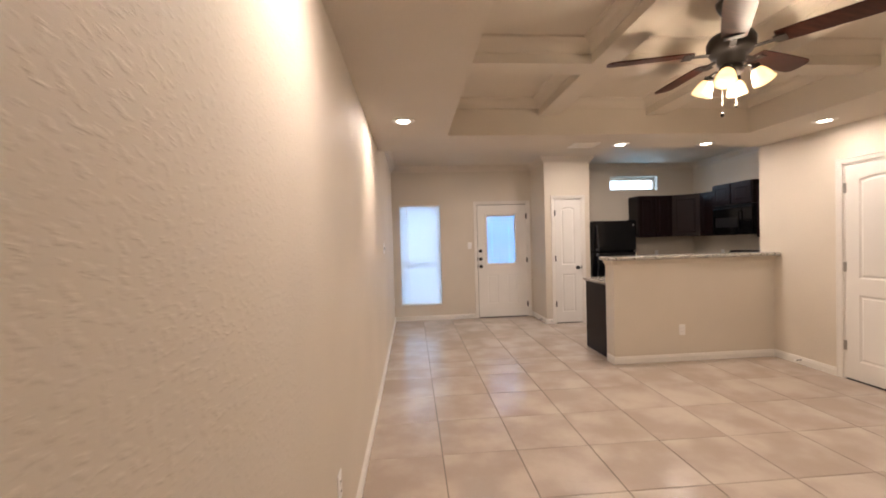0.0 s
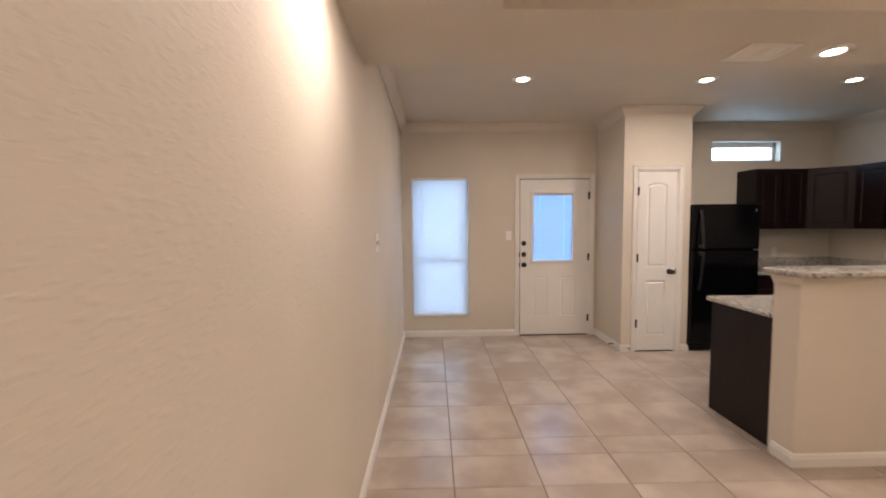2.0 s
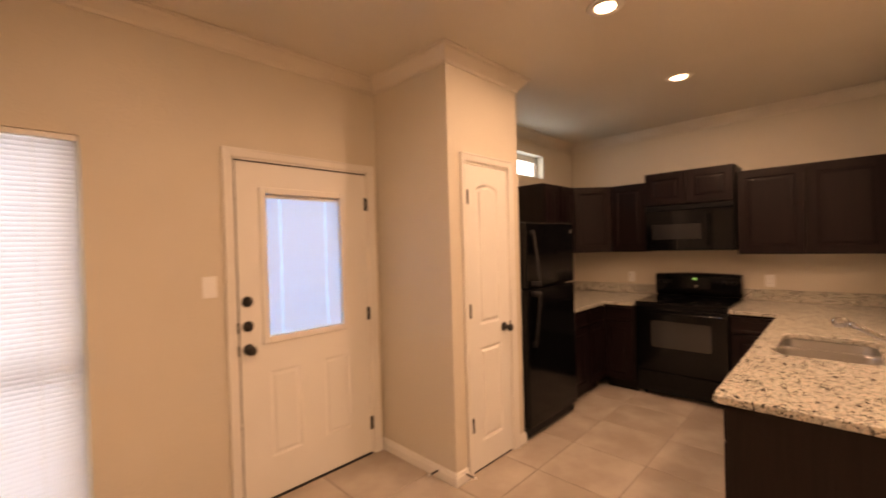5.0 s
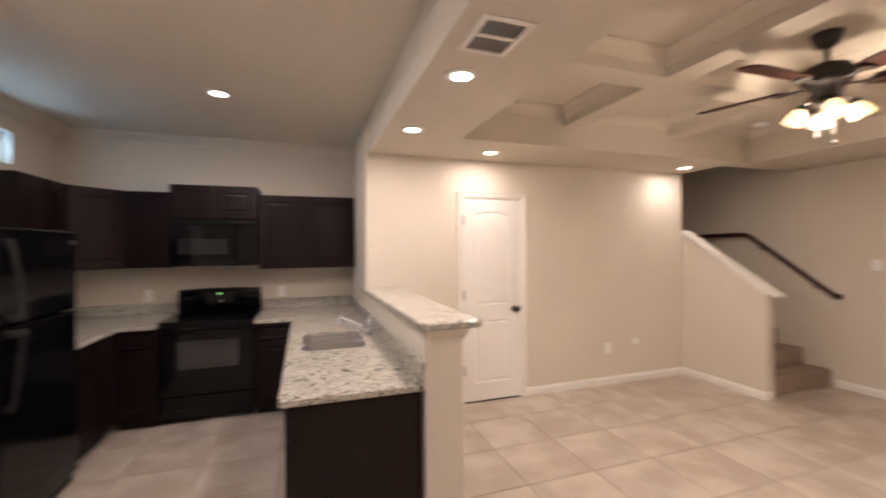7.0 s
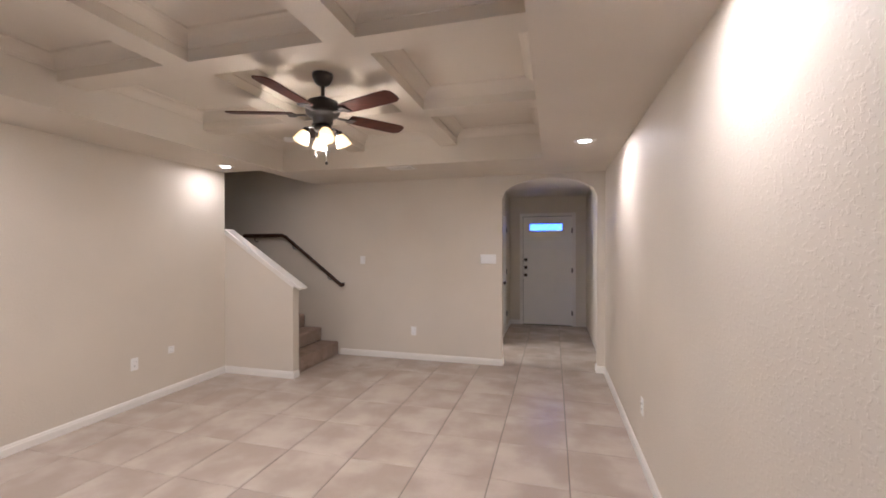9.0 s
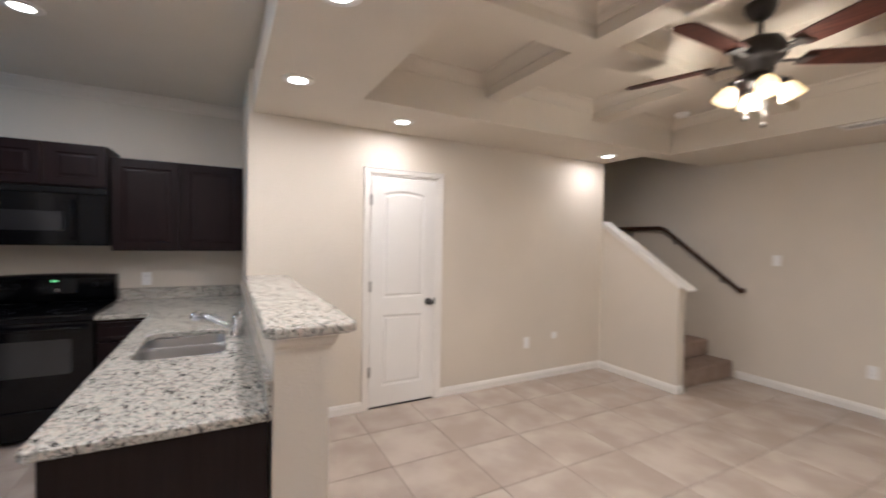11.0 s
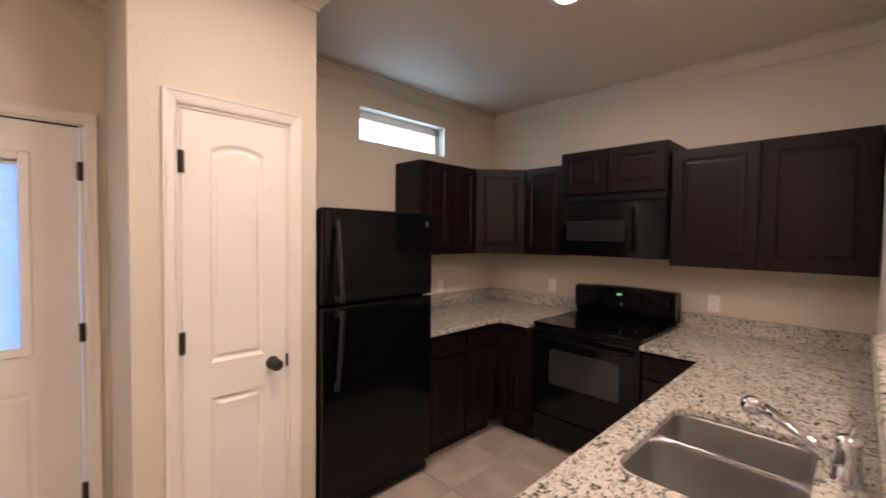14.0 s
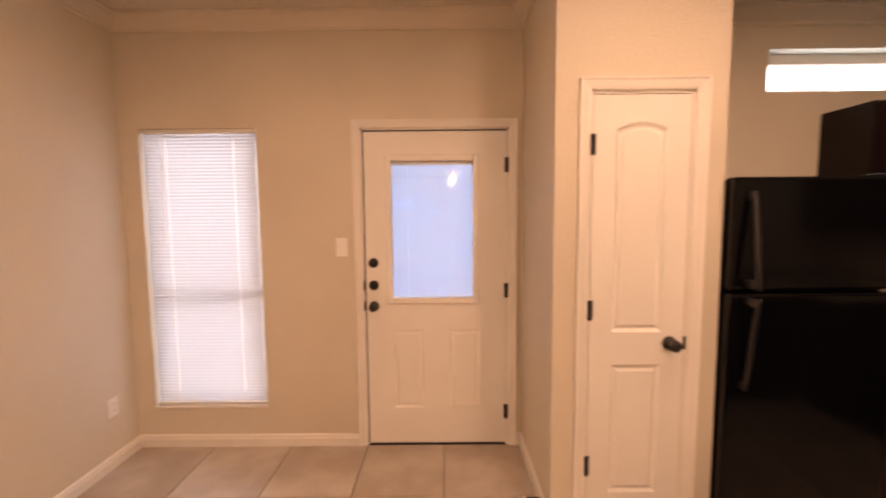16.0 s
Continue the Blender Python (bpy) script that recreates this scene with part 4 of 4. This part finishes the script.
def slab(outline, z0, z1, holes=(), bevel=0.006, m=None):
    """A stone slab from a closed outline, with its top and bottom edges rounded and holes cut through."""
    bm = bmesh.new()
    loops = [outline, *holes]
    edges = []
    for lp in loops:
        vs = [bm.verts.new((x, y, z1)) for x, y in lp]
        edges += [bm.edges.new((vs[i], vs[(i + 1) % len(vs)])) for i in range(len(vs))]
    bmesh.ops.triangle_fill(bm, use_beauty=True, use_dissolve=False, edges=edges)
    r = bmesh.ops.extrude_face_region(bm, geom=list(bm.faces))
    for v in r["geom"]:
        if isinstance(v, bmesh.types.BMVert):
            v.co.z = z0
    bmesh.ops.recalc_face_normals(bm, faces=bm.faces)
    sharp = [e for e in bm.edges if len(e.link_faces) == 2 and e.calc_face_angle(0) > 1.0 and abs(e.verts[0].co.z - e.verts[1].co.z) < 1e-5]
    bmesh.ops.bevel(bm, geom=sharp, offset=bevel, segments=3, affect="EDGES", profile=0.5)
    if m:
        bm.transform(m)
    return bm


def rounded(x0, x1, y0, y1, r, n=6):
    pts = []
    for cx, cy, a in ((x1 - r, y0 + r, -90), (x1 - r, y1 - r, 0), (x0 + r, y1 - r, 90), (x0 + r, y0 + r, 180)):
        for i in range(n + 1):
            t = radians(a + 90 * i / n)
            pts.append((cx + r * math.cos(t), cy + r * math.sin(t)))
    return pts


SINK = (3.355, 3.955, 4.832, 5.226)
worktop = thing("worktop", 3.8, 5.0, ZC, "speckled beige and black granite kitchen worktop", "worktop")
part("peninsula_top", slab([(2.500, 4.693), (XK - 0.002, 4.693), (XK - 0.002, RY0 - 0.004), (EF, RY0 - 0.004), (EF, PF), (2.520, PF), (2.500, PF - 0.02)], ZC - CT, ZC, [rounded(*SINK, 0.07)]), M_GRANITE, worktop)
part("corner_top", slab([(3.985, NF), (EF, NF), (EF, RY1 + 0.004), (XK - 0.002, RY1 + 0.004), (XK - 0.002, YN - 0.002), (3.985, YN - 0.002)], ZC - CT, ZC), M_GRANITE, worktop)
for nm, a in (("backsplash", (2.505, XK - 0.024, 4.693, 4.713)), ("backsplash", (XK - 0.022, XK - 0.002, 4.693, RY0 - 0.004)), ("backsplash", (XK - 0.022, XK - 0.002, RY1 + 0.004, YN - 0.002)), ("backsplash", (3.985, XK - 0.024, YN - 0.022, YN - 0.002))):
    part(nm, bx(*a, ZC + 0.0005, ZC + 0.105, 0.003), M_GRANITE, worktop)

bar = thing("bar_top", 3.4, 4.55, 1.122, "speckled granite breakfast bar top with rounded edge", "bar counter")
r = 0.03
part("slab", slab([(2.435 + r, 4.725), (2.430, 4.725 - r), (2.440, 4.412 + r), (2.440 + r, 4.412), (XE - 0.002, 4.412), (XE - 0.002, 4.695), (XE + 0.03, 4.695), (XE + 0.03, 4.725)], 1.131, 1.168, (), 0.012), M_GRANITE, bar)


def cabinet(name, label, m, w, h, d, doors, toe=0.0, drawer=0.0, group="", pulls=False, side=None):
    """A cabinet with its front at v = 0, u from 0 to w, v into the wall, and panelled doors proud of the front."""
    c = thing(name, *(m @ Vector((w / 2, d / 2, 0))), label, "cabinet", group)
    body = bmesh.new()
    box(body, 0.001, w - 0.001, 0.001, d, toe, h, 0.0015, m=m)
    if toe:
        box(body, 0.001, w - 0.001, 0.07, d, 0.0, toe, m=m)
    part("body", body, M_CABSIDE, c)
    dw = w / doors
    top = h - 0.012
    for i in range(doors):
        u0, u1 = i * dw + 0.012, (i + 1) * dw - 0.012
        z1 = top
        if drawer:
            dm = m @ Matrix.Translation((u0, -0.019, top - drawer))
            part("drawer_front", panelled(bmesh.new(), u1 - u0, drawer - 0.01, 0.019, [rect(0.022, u1 - u0 - 0.022, 0.022, drawer - 0.032)], dm, 0.006, 0.004, 0.014, 0.003), M_CAB, c)
            z1 = top - drawer - 0.012
        z0 = toe + 0.012
        dm = m @ Matrix.Translation((u0, -0.019, z0))
        s = min(0.058, (u1 - u0) * 0.24)
        part("door", panelled(bmesh.new(), u1 - u0, z1 - z0, 0.019, [rect(s, u1 - u0 - s, s, z1 - z0 - s)], dm, 0.008, 0.007, 0.03, 0.004), M_CAB, c)
    return c


UB, UT = 1.322, 2.072
LOWER, UPPER = "espresso wood base cabinet with panelled doors under granite", "espresso wood wall cabinet with panelled doors"
cabinet("base_cabinet", LOWER, pose(4.01, NF + 0.035, 0), 0.72, ZC - CT, 0.66, 2, 0.1, 0.14, "base cabinets")
cabinet("base_cabinet", LOWER, pose(EF + 0.035, NF + 0.03, 0, 0, 0, -90), NF + 0.03 - RY1 - 0.006, ZC - CT, 0.70, 1, 0.1, 0.14, "base cabinets")
cabinet("base_cabinet", LOWER, pose(EF + 0.035, RY0 - 0.006, 0, 0, 0, -90), RY0 - PF - 0.0, ZC - CT, 0.70, 1, 0.1, 0.14, "base cabinets")


def peninsula():
    c = thing("peninsula_cabinet", 3.6, 5.0, 0, "espresso wood peninsula cabinet with plain end panel", "cabinet", "base cabinets")
    part("end_panel", bx(2.530, 2.550, 4.70, PF - 0.04, 0.0, ZC - CT - 0.001, 0.001), M_CABSIDE, c, "plain dark end panel")
    part("body", bx(2.551, SINK[0] - 0.02, 4.70, PF - 0.045, 0.1, ZC - CT - 0.001), M_CABSIDE, c)
    part("body", bx(SINK[1] + 0.02, EF + 0.03, 4.70, PF - 0.045, 0.1, ZC - CT - 0.001), M_CABSIDE, c)
    part("sink_front", bx(SINK[0] - 0.019, SINK[1] + 0.019, PF - 0.065, PF - 0.045, 0.1, ZC - CT - 0.001), M_CABSIDE, c)
    part("toe_kick", bx(2.552, EF, 4.72, PF - 0.11, 0.0, 0.099), M_CABSIDE, c)
    for i in range(5):
        w = (EF + 0.03 - 2.56) / 5
        m = pose(2.56 + (i + 1) * w - 0.006, PF - 0.026, 0.112, 0, 0, 180)
        part("door", panelled(bmesh.new(), w - 0.012, 0.56, 0.018, [rect(0.055, w - 0.067, 0.055, 0.505)], m, 0.008, 0.007, 0.03, 0.004), M_CAB, c)
        m = pose(2.56 + (i + 1) * w - 0.006, PF - 0.026, 0.685, 0, 0, 180)
        part("drawer_front", panelled(bmesh.new(), w - 0.012, 0.13, 0.018, [rect(0.022, w - 0.034, 0.022, 0.108)], m, 0.006, 0.004, 0.014, 0.003), M_CAB, c)


peninsula()

UF = 5.20
cabinet("wall_cabinet", UPPER, pose(4.27, 7.085, UB + 0.03), 0.62, UT - UB - 0.03, 0.313, 2, group="wall cabinets")
cabinet("wall_cabinet", UPPER, pose(UF, 6.785, UB + 0.03, 0, 0, -90), 6.785 - RY1 - 0.004, UT - UB - 0.03, XK - UF - 0.002, 1, group="wall cabinets")
cabinet("wall_cabinet", UPPER, pose(UF - 0.01, RY0 - 0.004, UB, 0, 0, -90), RY0 - 4.70, UT - UB, XK - UF + 0.008, 2, group="wall cabinets")
cabinet("microwave_cabinet", "espresso wood cabinet raised above the microwave", pose(5.128, RY1, 1.812, 0, 0, -90), RY1 - RY0, 0.328, XK - 5.13, 2, group="wall cabinets")


def corner_cabinet():
    c = thing("corner_cabinet", 5.3, 7.2, UB, "espresso wood diagonal corner wall cabinet", "cabinet", "wall cabinets")
    z0, z1 = UB + 0.03, UT
    pts = [(4.893, 7.088), (UF + 0.003, 6.788), (XK - 0.002, 6.788), (XK - 0.002, YN - 0.002), (4.893, YN - 0.002)]
    bm = bmesh.new()
    a = [bm.verts.new((x, y, z0)) for x, y in pts]
    b = [bm.verts.new((x, y, z1)) for x, y in pts]
    bm.faces.new(a)
    bm.faces.new(b)
    for i in range(5):
        bm.faces.new((a[i], a[(i + 1) % 5], b[(i + 1) % 5], b[i]))
    part("body", bm, M_CABSIDE, c)
    p, q = Vector((4.893, 7.088, 0)), Vector((UF + 0.003, 6.788, 0))
    w = (q - p).length
    m = pose(p.x, p.y, z0 + 0.012, 0, 0, math.degrees(math.atan2(q.y - p.y, q.x - p.x))) @ Matrix.Translation((0.014, -0.019, 0))
    part("door", panelled(bmesh.new(), w - 0.028, z1 - z0 - 0.024, 0.018, [rect(0.058, w - 0.086, 0.058, z1 - z0 - 0.082)], m, 0.008, 0.007, 0.03, 0.004), M_CAB, c)


corner_cabinet()


def refrigerator():
    f = thing("refrigerator", 3.6, 7.0, 0, "black top-freezer refrigerator with curved handles", "refrigerator")
    x0, x1, yf, h = 3.228, 3.972, 6.625, 1.637
    part("body", bx(x0 + 0.004, x1 - 0.004, yf + 0.075, YN - 0.03, 0.025, h - 0.012, 0.006), M_BLACKSAT, f)
    fz = part("freezer_door", bx(x0, x1, yf, yf + 0.068, 1.142, h, 0.014, seg=3), M_BLACK, f)
    fd = part("fridge_door", bx(x0, x1, yf, yf + 0.068, 0.095, 1.130, 0.014, seg=3), M_BLACK, f)
    part("kick_grille", bx(x0 + 0.01, x1 - 0.01, yf + 0.03, yf + 0.074, 0.022, 0.088, 0.004), M_BLACKSAT, f)
    def handle(z0, z1, big, owner):
        bm = bmesh.new()
        n = 14
        rings = []
        for i in range(n + 1):
            t = i / n
            z = z0 + (z1 - z0) * t
            bow = 0.014 + 0.056 * ((1 - t) if big else t) ** 0.75
            wd = 0.014 - 0.004 * abs(2 * t - 1)
            c = Vector((x0 + 0.075, yf - bow, z))
            rings.append([bm.verts.new(c + Vector((wd * math.cos(a), 0.011 * math.sin(a), 0))) for a in [2 * math.pi * k / 10 for k in range(10)]])
        for a, b in zip(rings, rings[1:]):
            for k in range(10):
                bm.faces.new((a[k], a[(k + 1) % 10], b[(k + 1) % 10], b[k]))
        bm.faces.new(rings[0])
        bm.faces.new(rings[-1])
        for z, far in ((z0 + 0.02, big), (z1 - 0.02, not big)):
            box(bm, x0 + 0.064, x0 + 0.086, yf - (0.062 if far else 0.018), yf + 0.002, z - 0.018, z + 0.018, 0.004)
        part("handle", bm, M_HANDLE, owner, "curved black handle", True)
    handle(1.155, 1.575, True, fz)
    handle(0.70, 1.118, False, fd)
    part("badge", bx(x1 - 0.062, x1 - 0.040, yf - 0.003, yf, h - 0.085, h - 0.055, 0.001), M_STEEL, fz, "small silver badge")
    part("hinge_cover", bx(x1 - 0.10, x1 - 0.02, yf + 0.02, yf + 0.10, h - 0.004, h + 0.012, 0.004), M_BLACKSAT, f)
    for x in (x0 + 0.06, x1 - 0.06):
        part("foot", tube(bmesh.new(), (x, yf + 0.10, 0.0), (x, yf + 0.10, 0.03), 0.018, n=12), M_BLACKSAT, f)


refrigerator()


def kitchen_range():
    k = thing("electric_range", 5.1, 6.03, 0, "black electric range with glass oven door and backguard", "range")
    xf = 4.775
    part("body", bx(xf + 0.03, XK - 0.01, RY0 + 0.002, RY1 - 0.002, 0.03, 0.875, 0.004), M_BLACK, k)
    part("cooktop", bx(xf - 0.005, 5.43, RY0 + 0.001, RY1 - 0.001, 0.876, 0.892, 0.005, seg=2), M_BLACK, k, "black glass cooktop")
    for x, y, r in ((4.95, 5.85, 0.10), (4.95, 6.22, 0.08), (5.23, 5.85, 0.08), (5.23, 6.22, 0.10)):
        bm = sweep(bmesh.new(), [(x + r * math.cos(a * math.pi / 18), y + r * math.sin(a * math.pi / 18), 0.8922) for a in range(36)], [(0.0, 0.0), (0.0, 0.0004), (-0.003, 0.0004), (-0.003, 0.0)], closed=True)
        part("burner_ring", bm, M_BLACKSAT, k)
    bg = bmesh.new()
    prof = [(5.425, 0.893), (5.395, 0.94), (5.385, 1.085), (5.395, 1.112), (5.425, 1.122), (XK - 0.012, 1.118), (XK - 0.012, 0.893)]
    n = 8
    rings = []
    for i in range(n + 1):
        y = RY0 + 0.004 + (RY1 - RY0 - 0.008) * i / n
        lift = 0.012 * math.sin(math.pi * i / n) - 0.006
        rings.append([bg.verts.new((x, y, z + (lift if z > 1.0 else 0))) for x, z in prof])
    for a, b in zip(rings, rings[1:]):
        for j in range(len(prof)):
            bg.faces.new((a[j], a[(j + 1) % len(prof)], b[(j + 1) % len(prof)], b[j]))
    bg.faces.new(rings[0])
    bg.faces.new(rings[-1])
    g = part("backguard", bg, M_BLACK, k)
    part("control_panel", bx(5.3805, 5.388, 5.90, 6.16, 0.965, 1.085, 0.002), M_BUTTON, g, "black glass control panel")
    for i in range(3):
        part("digit", bx(5.3790, 5.3803, 6.05 - i * 0.012, 6.058 - i * 0.012, 1.062, 1.076), M_DIGIT, g, "green clock digit")
    for y in (5.715, 5.785, 6.275, 6.345):
        m = pose(5.389, y, 1.035, 0, -86, 0)
        part("knob", turned(bmesh.new(), [(0.022, 0.0), (0.021, 0.012), (0.016, 0.016), (0.014, 0.026)], 18, m), M_BLACKSAT, g, "", True)
    part("badge", bx(5.379, 5.3804, 6.015, 6.035, 0.985, 1.005), M_STEEL, g)
    d = part("oven_door", bx(xf, xf + 0.028, RY0 + 0.006, RY1 - 0.006, 0.245, 0.838, 0.006, seg=2), M_BLACK, k)
    part("oven_window", slab([(a, b) for a, b in rounded(-0.244, 0.244, -0.123, 0.123, 0.02)], -0.002, 0.002, (), 0.001, pose(xf, 6.028, 0.595) @ Matrix(((0, 0, -1, 0), (1, 0, 0, 0), (0, 1, 0, 0), (0, 0, 0, 1)))), M_BLACKGLASS, d, "dark oven window glass")
    hb = pipe(bmesh.new(), [(xf + 0.001, RY0 + 0.06, 0.795), (xf - 0.030, RY0 + 0.065, 0.797), (xf - 0.040, RY0 + 0.10, 0.798), (xf - 0.042, (RY0 + RY1) / 2, 0.798), (xf - 0.040, RY1 - 0.10, 0.798), (xf - 0.030, RY1 - 0.065, 0.797), (xf + 0.001, RY1 - 0.06, 0.795)], 0.012, 10)
    part("door_handle", hb, M_BLACK, d, "glossy black bar handle", True)
    part("vent_trim", bx(xf + 0.004, xf + 0.03, RY0 + 0.004, RY1 - 0.004, 0.842, 0.874, 0.003), M_BLACKSAT, k)
    part("storage_drawer", bx(xf + 0.002, xf + 0.03, RY0 + 0.006, RY1 - 0.006, 0.055, 0.238, 0.006, seg=2), M_BLACK, k)
    for y in (RY0 + 0.06, RY1 - 0.06):
        for x in (xf + 0.08, XK - 0.08):
            part("foot", tube(bmesh.new(), (x, y, 0), (x, y, 0.032), 0.016, n=10), M_BLACKSAT, k)


kitchen_range()


def microwave():
    k = thing("microwave", 5.3, 6.03, 1.36, "black over-the-range microwave under a cabinet", "microwave")
    xf, z0, z1 = 5.118, 1.362, 1.810
    part("body", bx(xf + 0.03, XK - 0.004, RY0 + 0.003, RY1 - 0.003, z0, z1, 0.003), M_BLACKSAT, k)
    d = part("door", bx(xf, xf + 0.029, 5.835, RY1 - 0.004, z0 + 0.004, z1 - 0.05, 0.006, seg=2), M_BLACK, k)
    part("window", bx(xf - 0.0015, xf + 0.002, 5.913, 6.347, 1.474, 1.622, 0.001), M_SMOKED, d, "dark glass window")
    part("handle", pipe(bmesh.new(), [(xf, 5.86, z0 + 0.05), (xf - 0.028, 5.86, z0 + 0.07), (xf - 0.032, 5.86, (z0 + z1) / 2 - 0.03), (xf - 0.028, 5.86, z1 - 0.12), (xf, 5.86, z1 - 0.10)], 0.010, 10), M_BLACK, d, "", True)
    cp = part("control_panel", bx(xf, xf + 0.029, RY0 + 0.004, 5.832, z0 + 0.004, z1 - 0.05, 0.004), M_BLACK, k)
    part("display", bx(xf - 0.001, xf + 0.001, RY0 + 0.03, 5.805, z1 - 0.125, z1 - 0.085), M_BUTTON, cp)
    for i in range(4):
        for j in range(3):
            part("button", bx(xf - 0.0012, xf + 0.001, RY0 + 0.035 + j * 0.042, RY0 + 0.068 + j * 0.042, z0 + 0.05 + i * 0.045, z0 + 0.078 + i * 0.045, 0.0005), M_BUTTON, cp)
    part("vent_grille", bx(xf + 0.004, xf + 0.029, RY0 + 0.004, RY1 - 0.004, z1 - 0.047, z1 - 0.002, 0.003), M_BLACKSAT, k)


microwave()


def sink():
    s = thing("kitchen_sink", 3.63, 5.02, ZC - 0.2, "brushed stainless double-bowl undermount sink", "sink")
    x0, x1, y0, y1 = SINK
    xm = 3.705
    zt = ZC - CT - 0.001
    def bowl(a, b):
        bm = bmesh.new()
        lvl = [(0.006, zt), (0.002, zt), (-0.001, zt - 0.003), (-0.004, zt - 0.012), (-0.014, zt - 0.15), (-0.03, zt - 0.175), (-0.07, zt - 0.18)]
        rings = []
        for g, z in lvl:
            rings.append([bm.verts.new((x, y, z)) for x, y in rounded(a - g, b + g, y0 - 0.010 - g, y1 + 0.010 + g, 0.006 if g > 0.005 else max(0.03, 0.075 + g))])
        for p, q in zip(rings, rings[1:]):
            for i in range(len(p)):
                bm.faces.new((p[i], p[(i + 1) % len(p)], q[(i + 1) % len(p)], q[i]))
        bm.faces.new(rings[-1])
        ob = part("bowl", bm, M_STEEL, s, "", True)
        part("drain", turned(bmesh.new(), [(0.043, zt - 0.1805), (0.043, zt - 0.177), (0.034, zt - 0.176), (0.030, zt - 0.179), (0.004, zt - 0.179)], 20, Matrix.Translation(((a + b) / 2, (y0 + y1) / 2, 0))), M_CHROME, ob, "", True)
    bowl(x0 - 0.012, xm - 0.007)
    bowl(xm + 0.007, x1 + 0.012)
    part("divider", bx(xm - 0.009, xm + 0.009, y0 - 0.02, y1 + 0.02, zt - 0.012, zt + 0.002, 0.005, seg=3), M_STEEL, s, "low steel divider between the bowls")



sink()


def faucet():
    bx0, by0 = 3.722, 4.770
    f = thing("kitchen_faucet", bx0, by0, ZC, "chrome single-lever pull-out kitchen faucet", "faucet")
    T = Matrix.Translation((bx0, by0, 0))
    part("body", turned(bmesh.new(), [(0.036, ZC + 0.0005), (0.036, ZC + 0.008), (0.031, ZC + 0.013), (0.027, ZC + 0.06), (0.027, ZC + 0.105), (0.025, ZC + 0.118), (0.014, ZC + 0.124), (0.002, ZC + 0.125)], 24, T), M_CHROME, f, "", True)
    part("lever", pipe(bmesh.new(), [(bx0, by0, ZC + 0.118), (bx0 + 0.002, by0 - 0.012, ZC + 0.136), (bx0 + 0.006, by0 - 0.020, ZC + 0.150), (bx0 + 0.012, by0 - 0.024, ZC + 0.158)], 0.009, 10), M_CHROME, f, "", True)
    way = [(bx0 + 0.004, by0 + 0.015, ZC + 0.042), (bx0 + 0.022, by0 + 0.07, ZC + 0.070), (bx0 + 0.043, by0 + 0.13, ZC + 0.100), (bx0 + 0.060, by0 + 0.182, ZC + 0.120)]
    part("spout", pipe(bmesh.new(), way, 0.016, 16), M_CHROME, f, "", True)
    head = turned(bmesh.new(), [(0.002, -0.014), (0.018, -0.012), (0.026, -0.002), (0.030, 0.012), (0.029, 0.026), (0.025, 0.036), (0.020, 0.040), (0.002, 0.041)], 22, Matrix.Translation((bx0 + 0.066, by0 + 0.198, ZC + 0.123)) @ Matrix.Rotation(radians(-18), 4, "Z") @ Matrix.Rotation(radians(-118), 4, "X"))
    part("spray_head", head, M_CHROME, f, "rounded chrome spray head", True)


faucet()


# ---- floor tiles, each its own piece ----
def tiles():
    px, py, ox, oy, g, gy = 0.494, 0.505, 0.490, 4.385, 0.0065, 0.0035
    shared = {}

    def mesh(w, d):
        key = (round(w, 3), round(d, 3))
        if key not in shared:
            bm = bmesh.new()
            box(bm, -w / 2, w / 2, -d / 2, d / 2, -0.009, 0.0)
            e = [e for e in bm.edges if all(v.co.z > -0.001 for v in e.verts)]
            bmesh.ops.bevel(bm, geom=e, offset=0.0022, segments=1, affect="EDGES")
            me = bpy.data.meshes.new("tile")
            bm.to_mesh(me)
            bm.free()
            me.materials.append(M_TILE)
            shared[key] = me
        return shared[key]

    def lay(xa, xb, ya, yb):
        i0, i1 = math.floor((xa - ox) / px), math.ceil((xb - ox) / px)
        j0, j1 = math.floor((ya - oy) / py), math.ceil((yb - oy) / py)
        for i in range(i0, i1):
            for j in range(j0, j1):
                a, b = max(xa, ox + i * px) + g / 2, min(xb, ox + (i + 1) * px) - g / 2
                c, d = max(ya, oy + j * py) + gy / 2, min(yb, oy + (j + 1) * py) - gy / 2
                if b - a > 0.03 and d - c > 0.03:
                    t = new("tile", mesh(b - a, d - c))
                    t.location = ((a + b) / 2, (c + d) / 2, random.uniform(-0.0006, 0.0))
                    t.parent = floor
    lay(0.0, XE, YS, YH)
    lay(0.0, XK, YH, YN)
    lay(0.0, 1.40, YE, YS)


tiles()
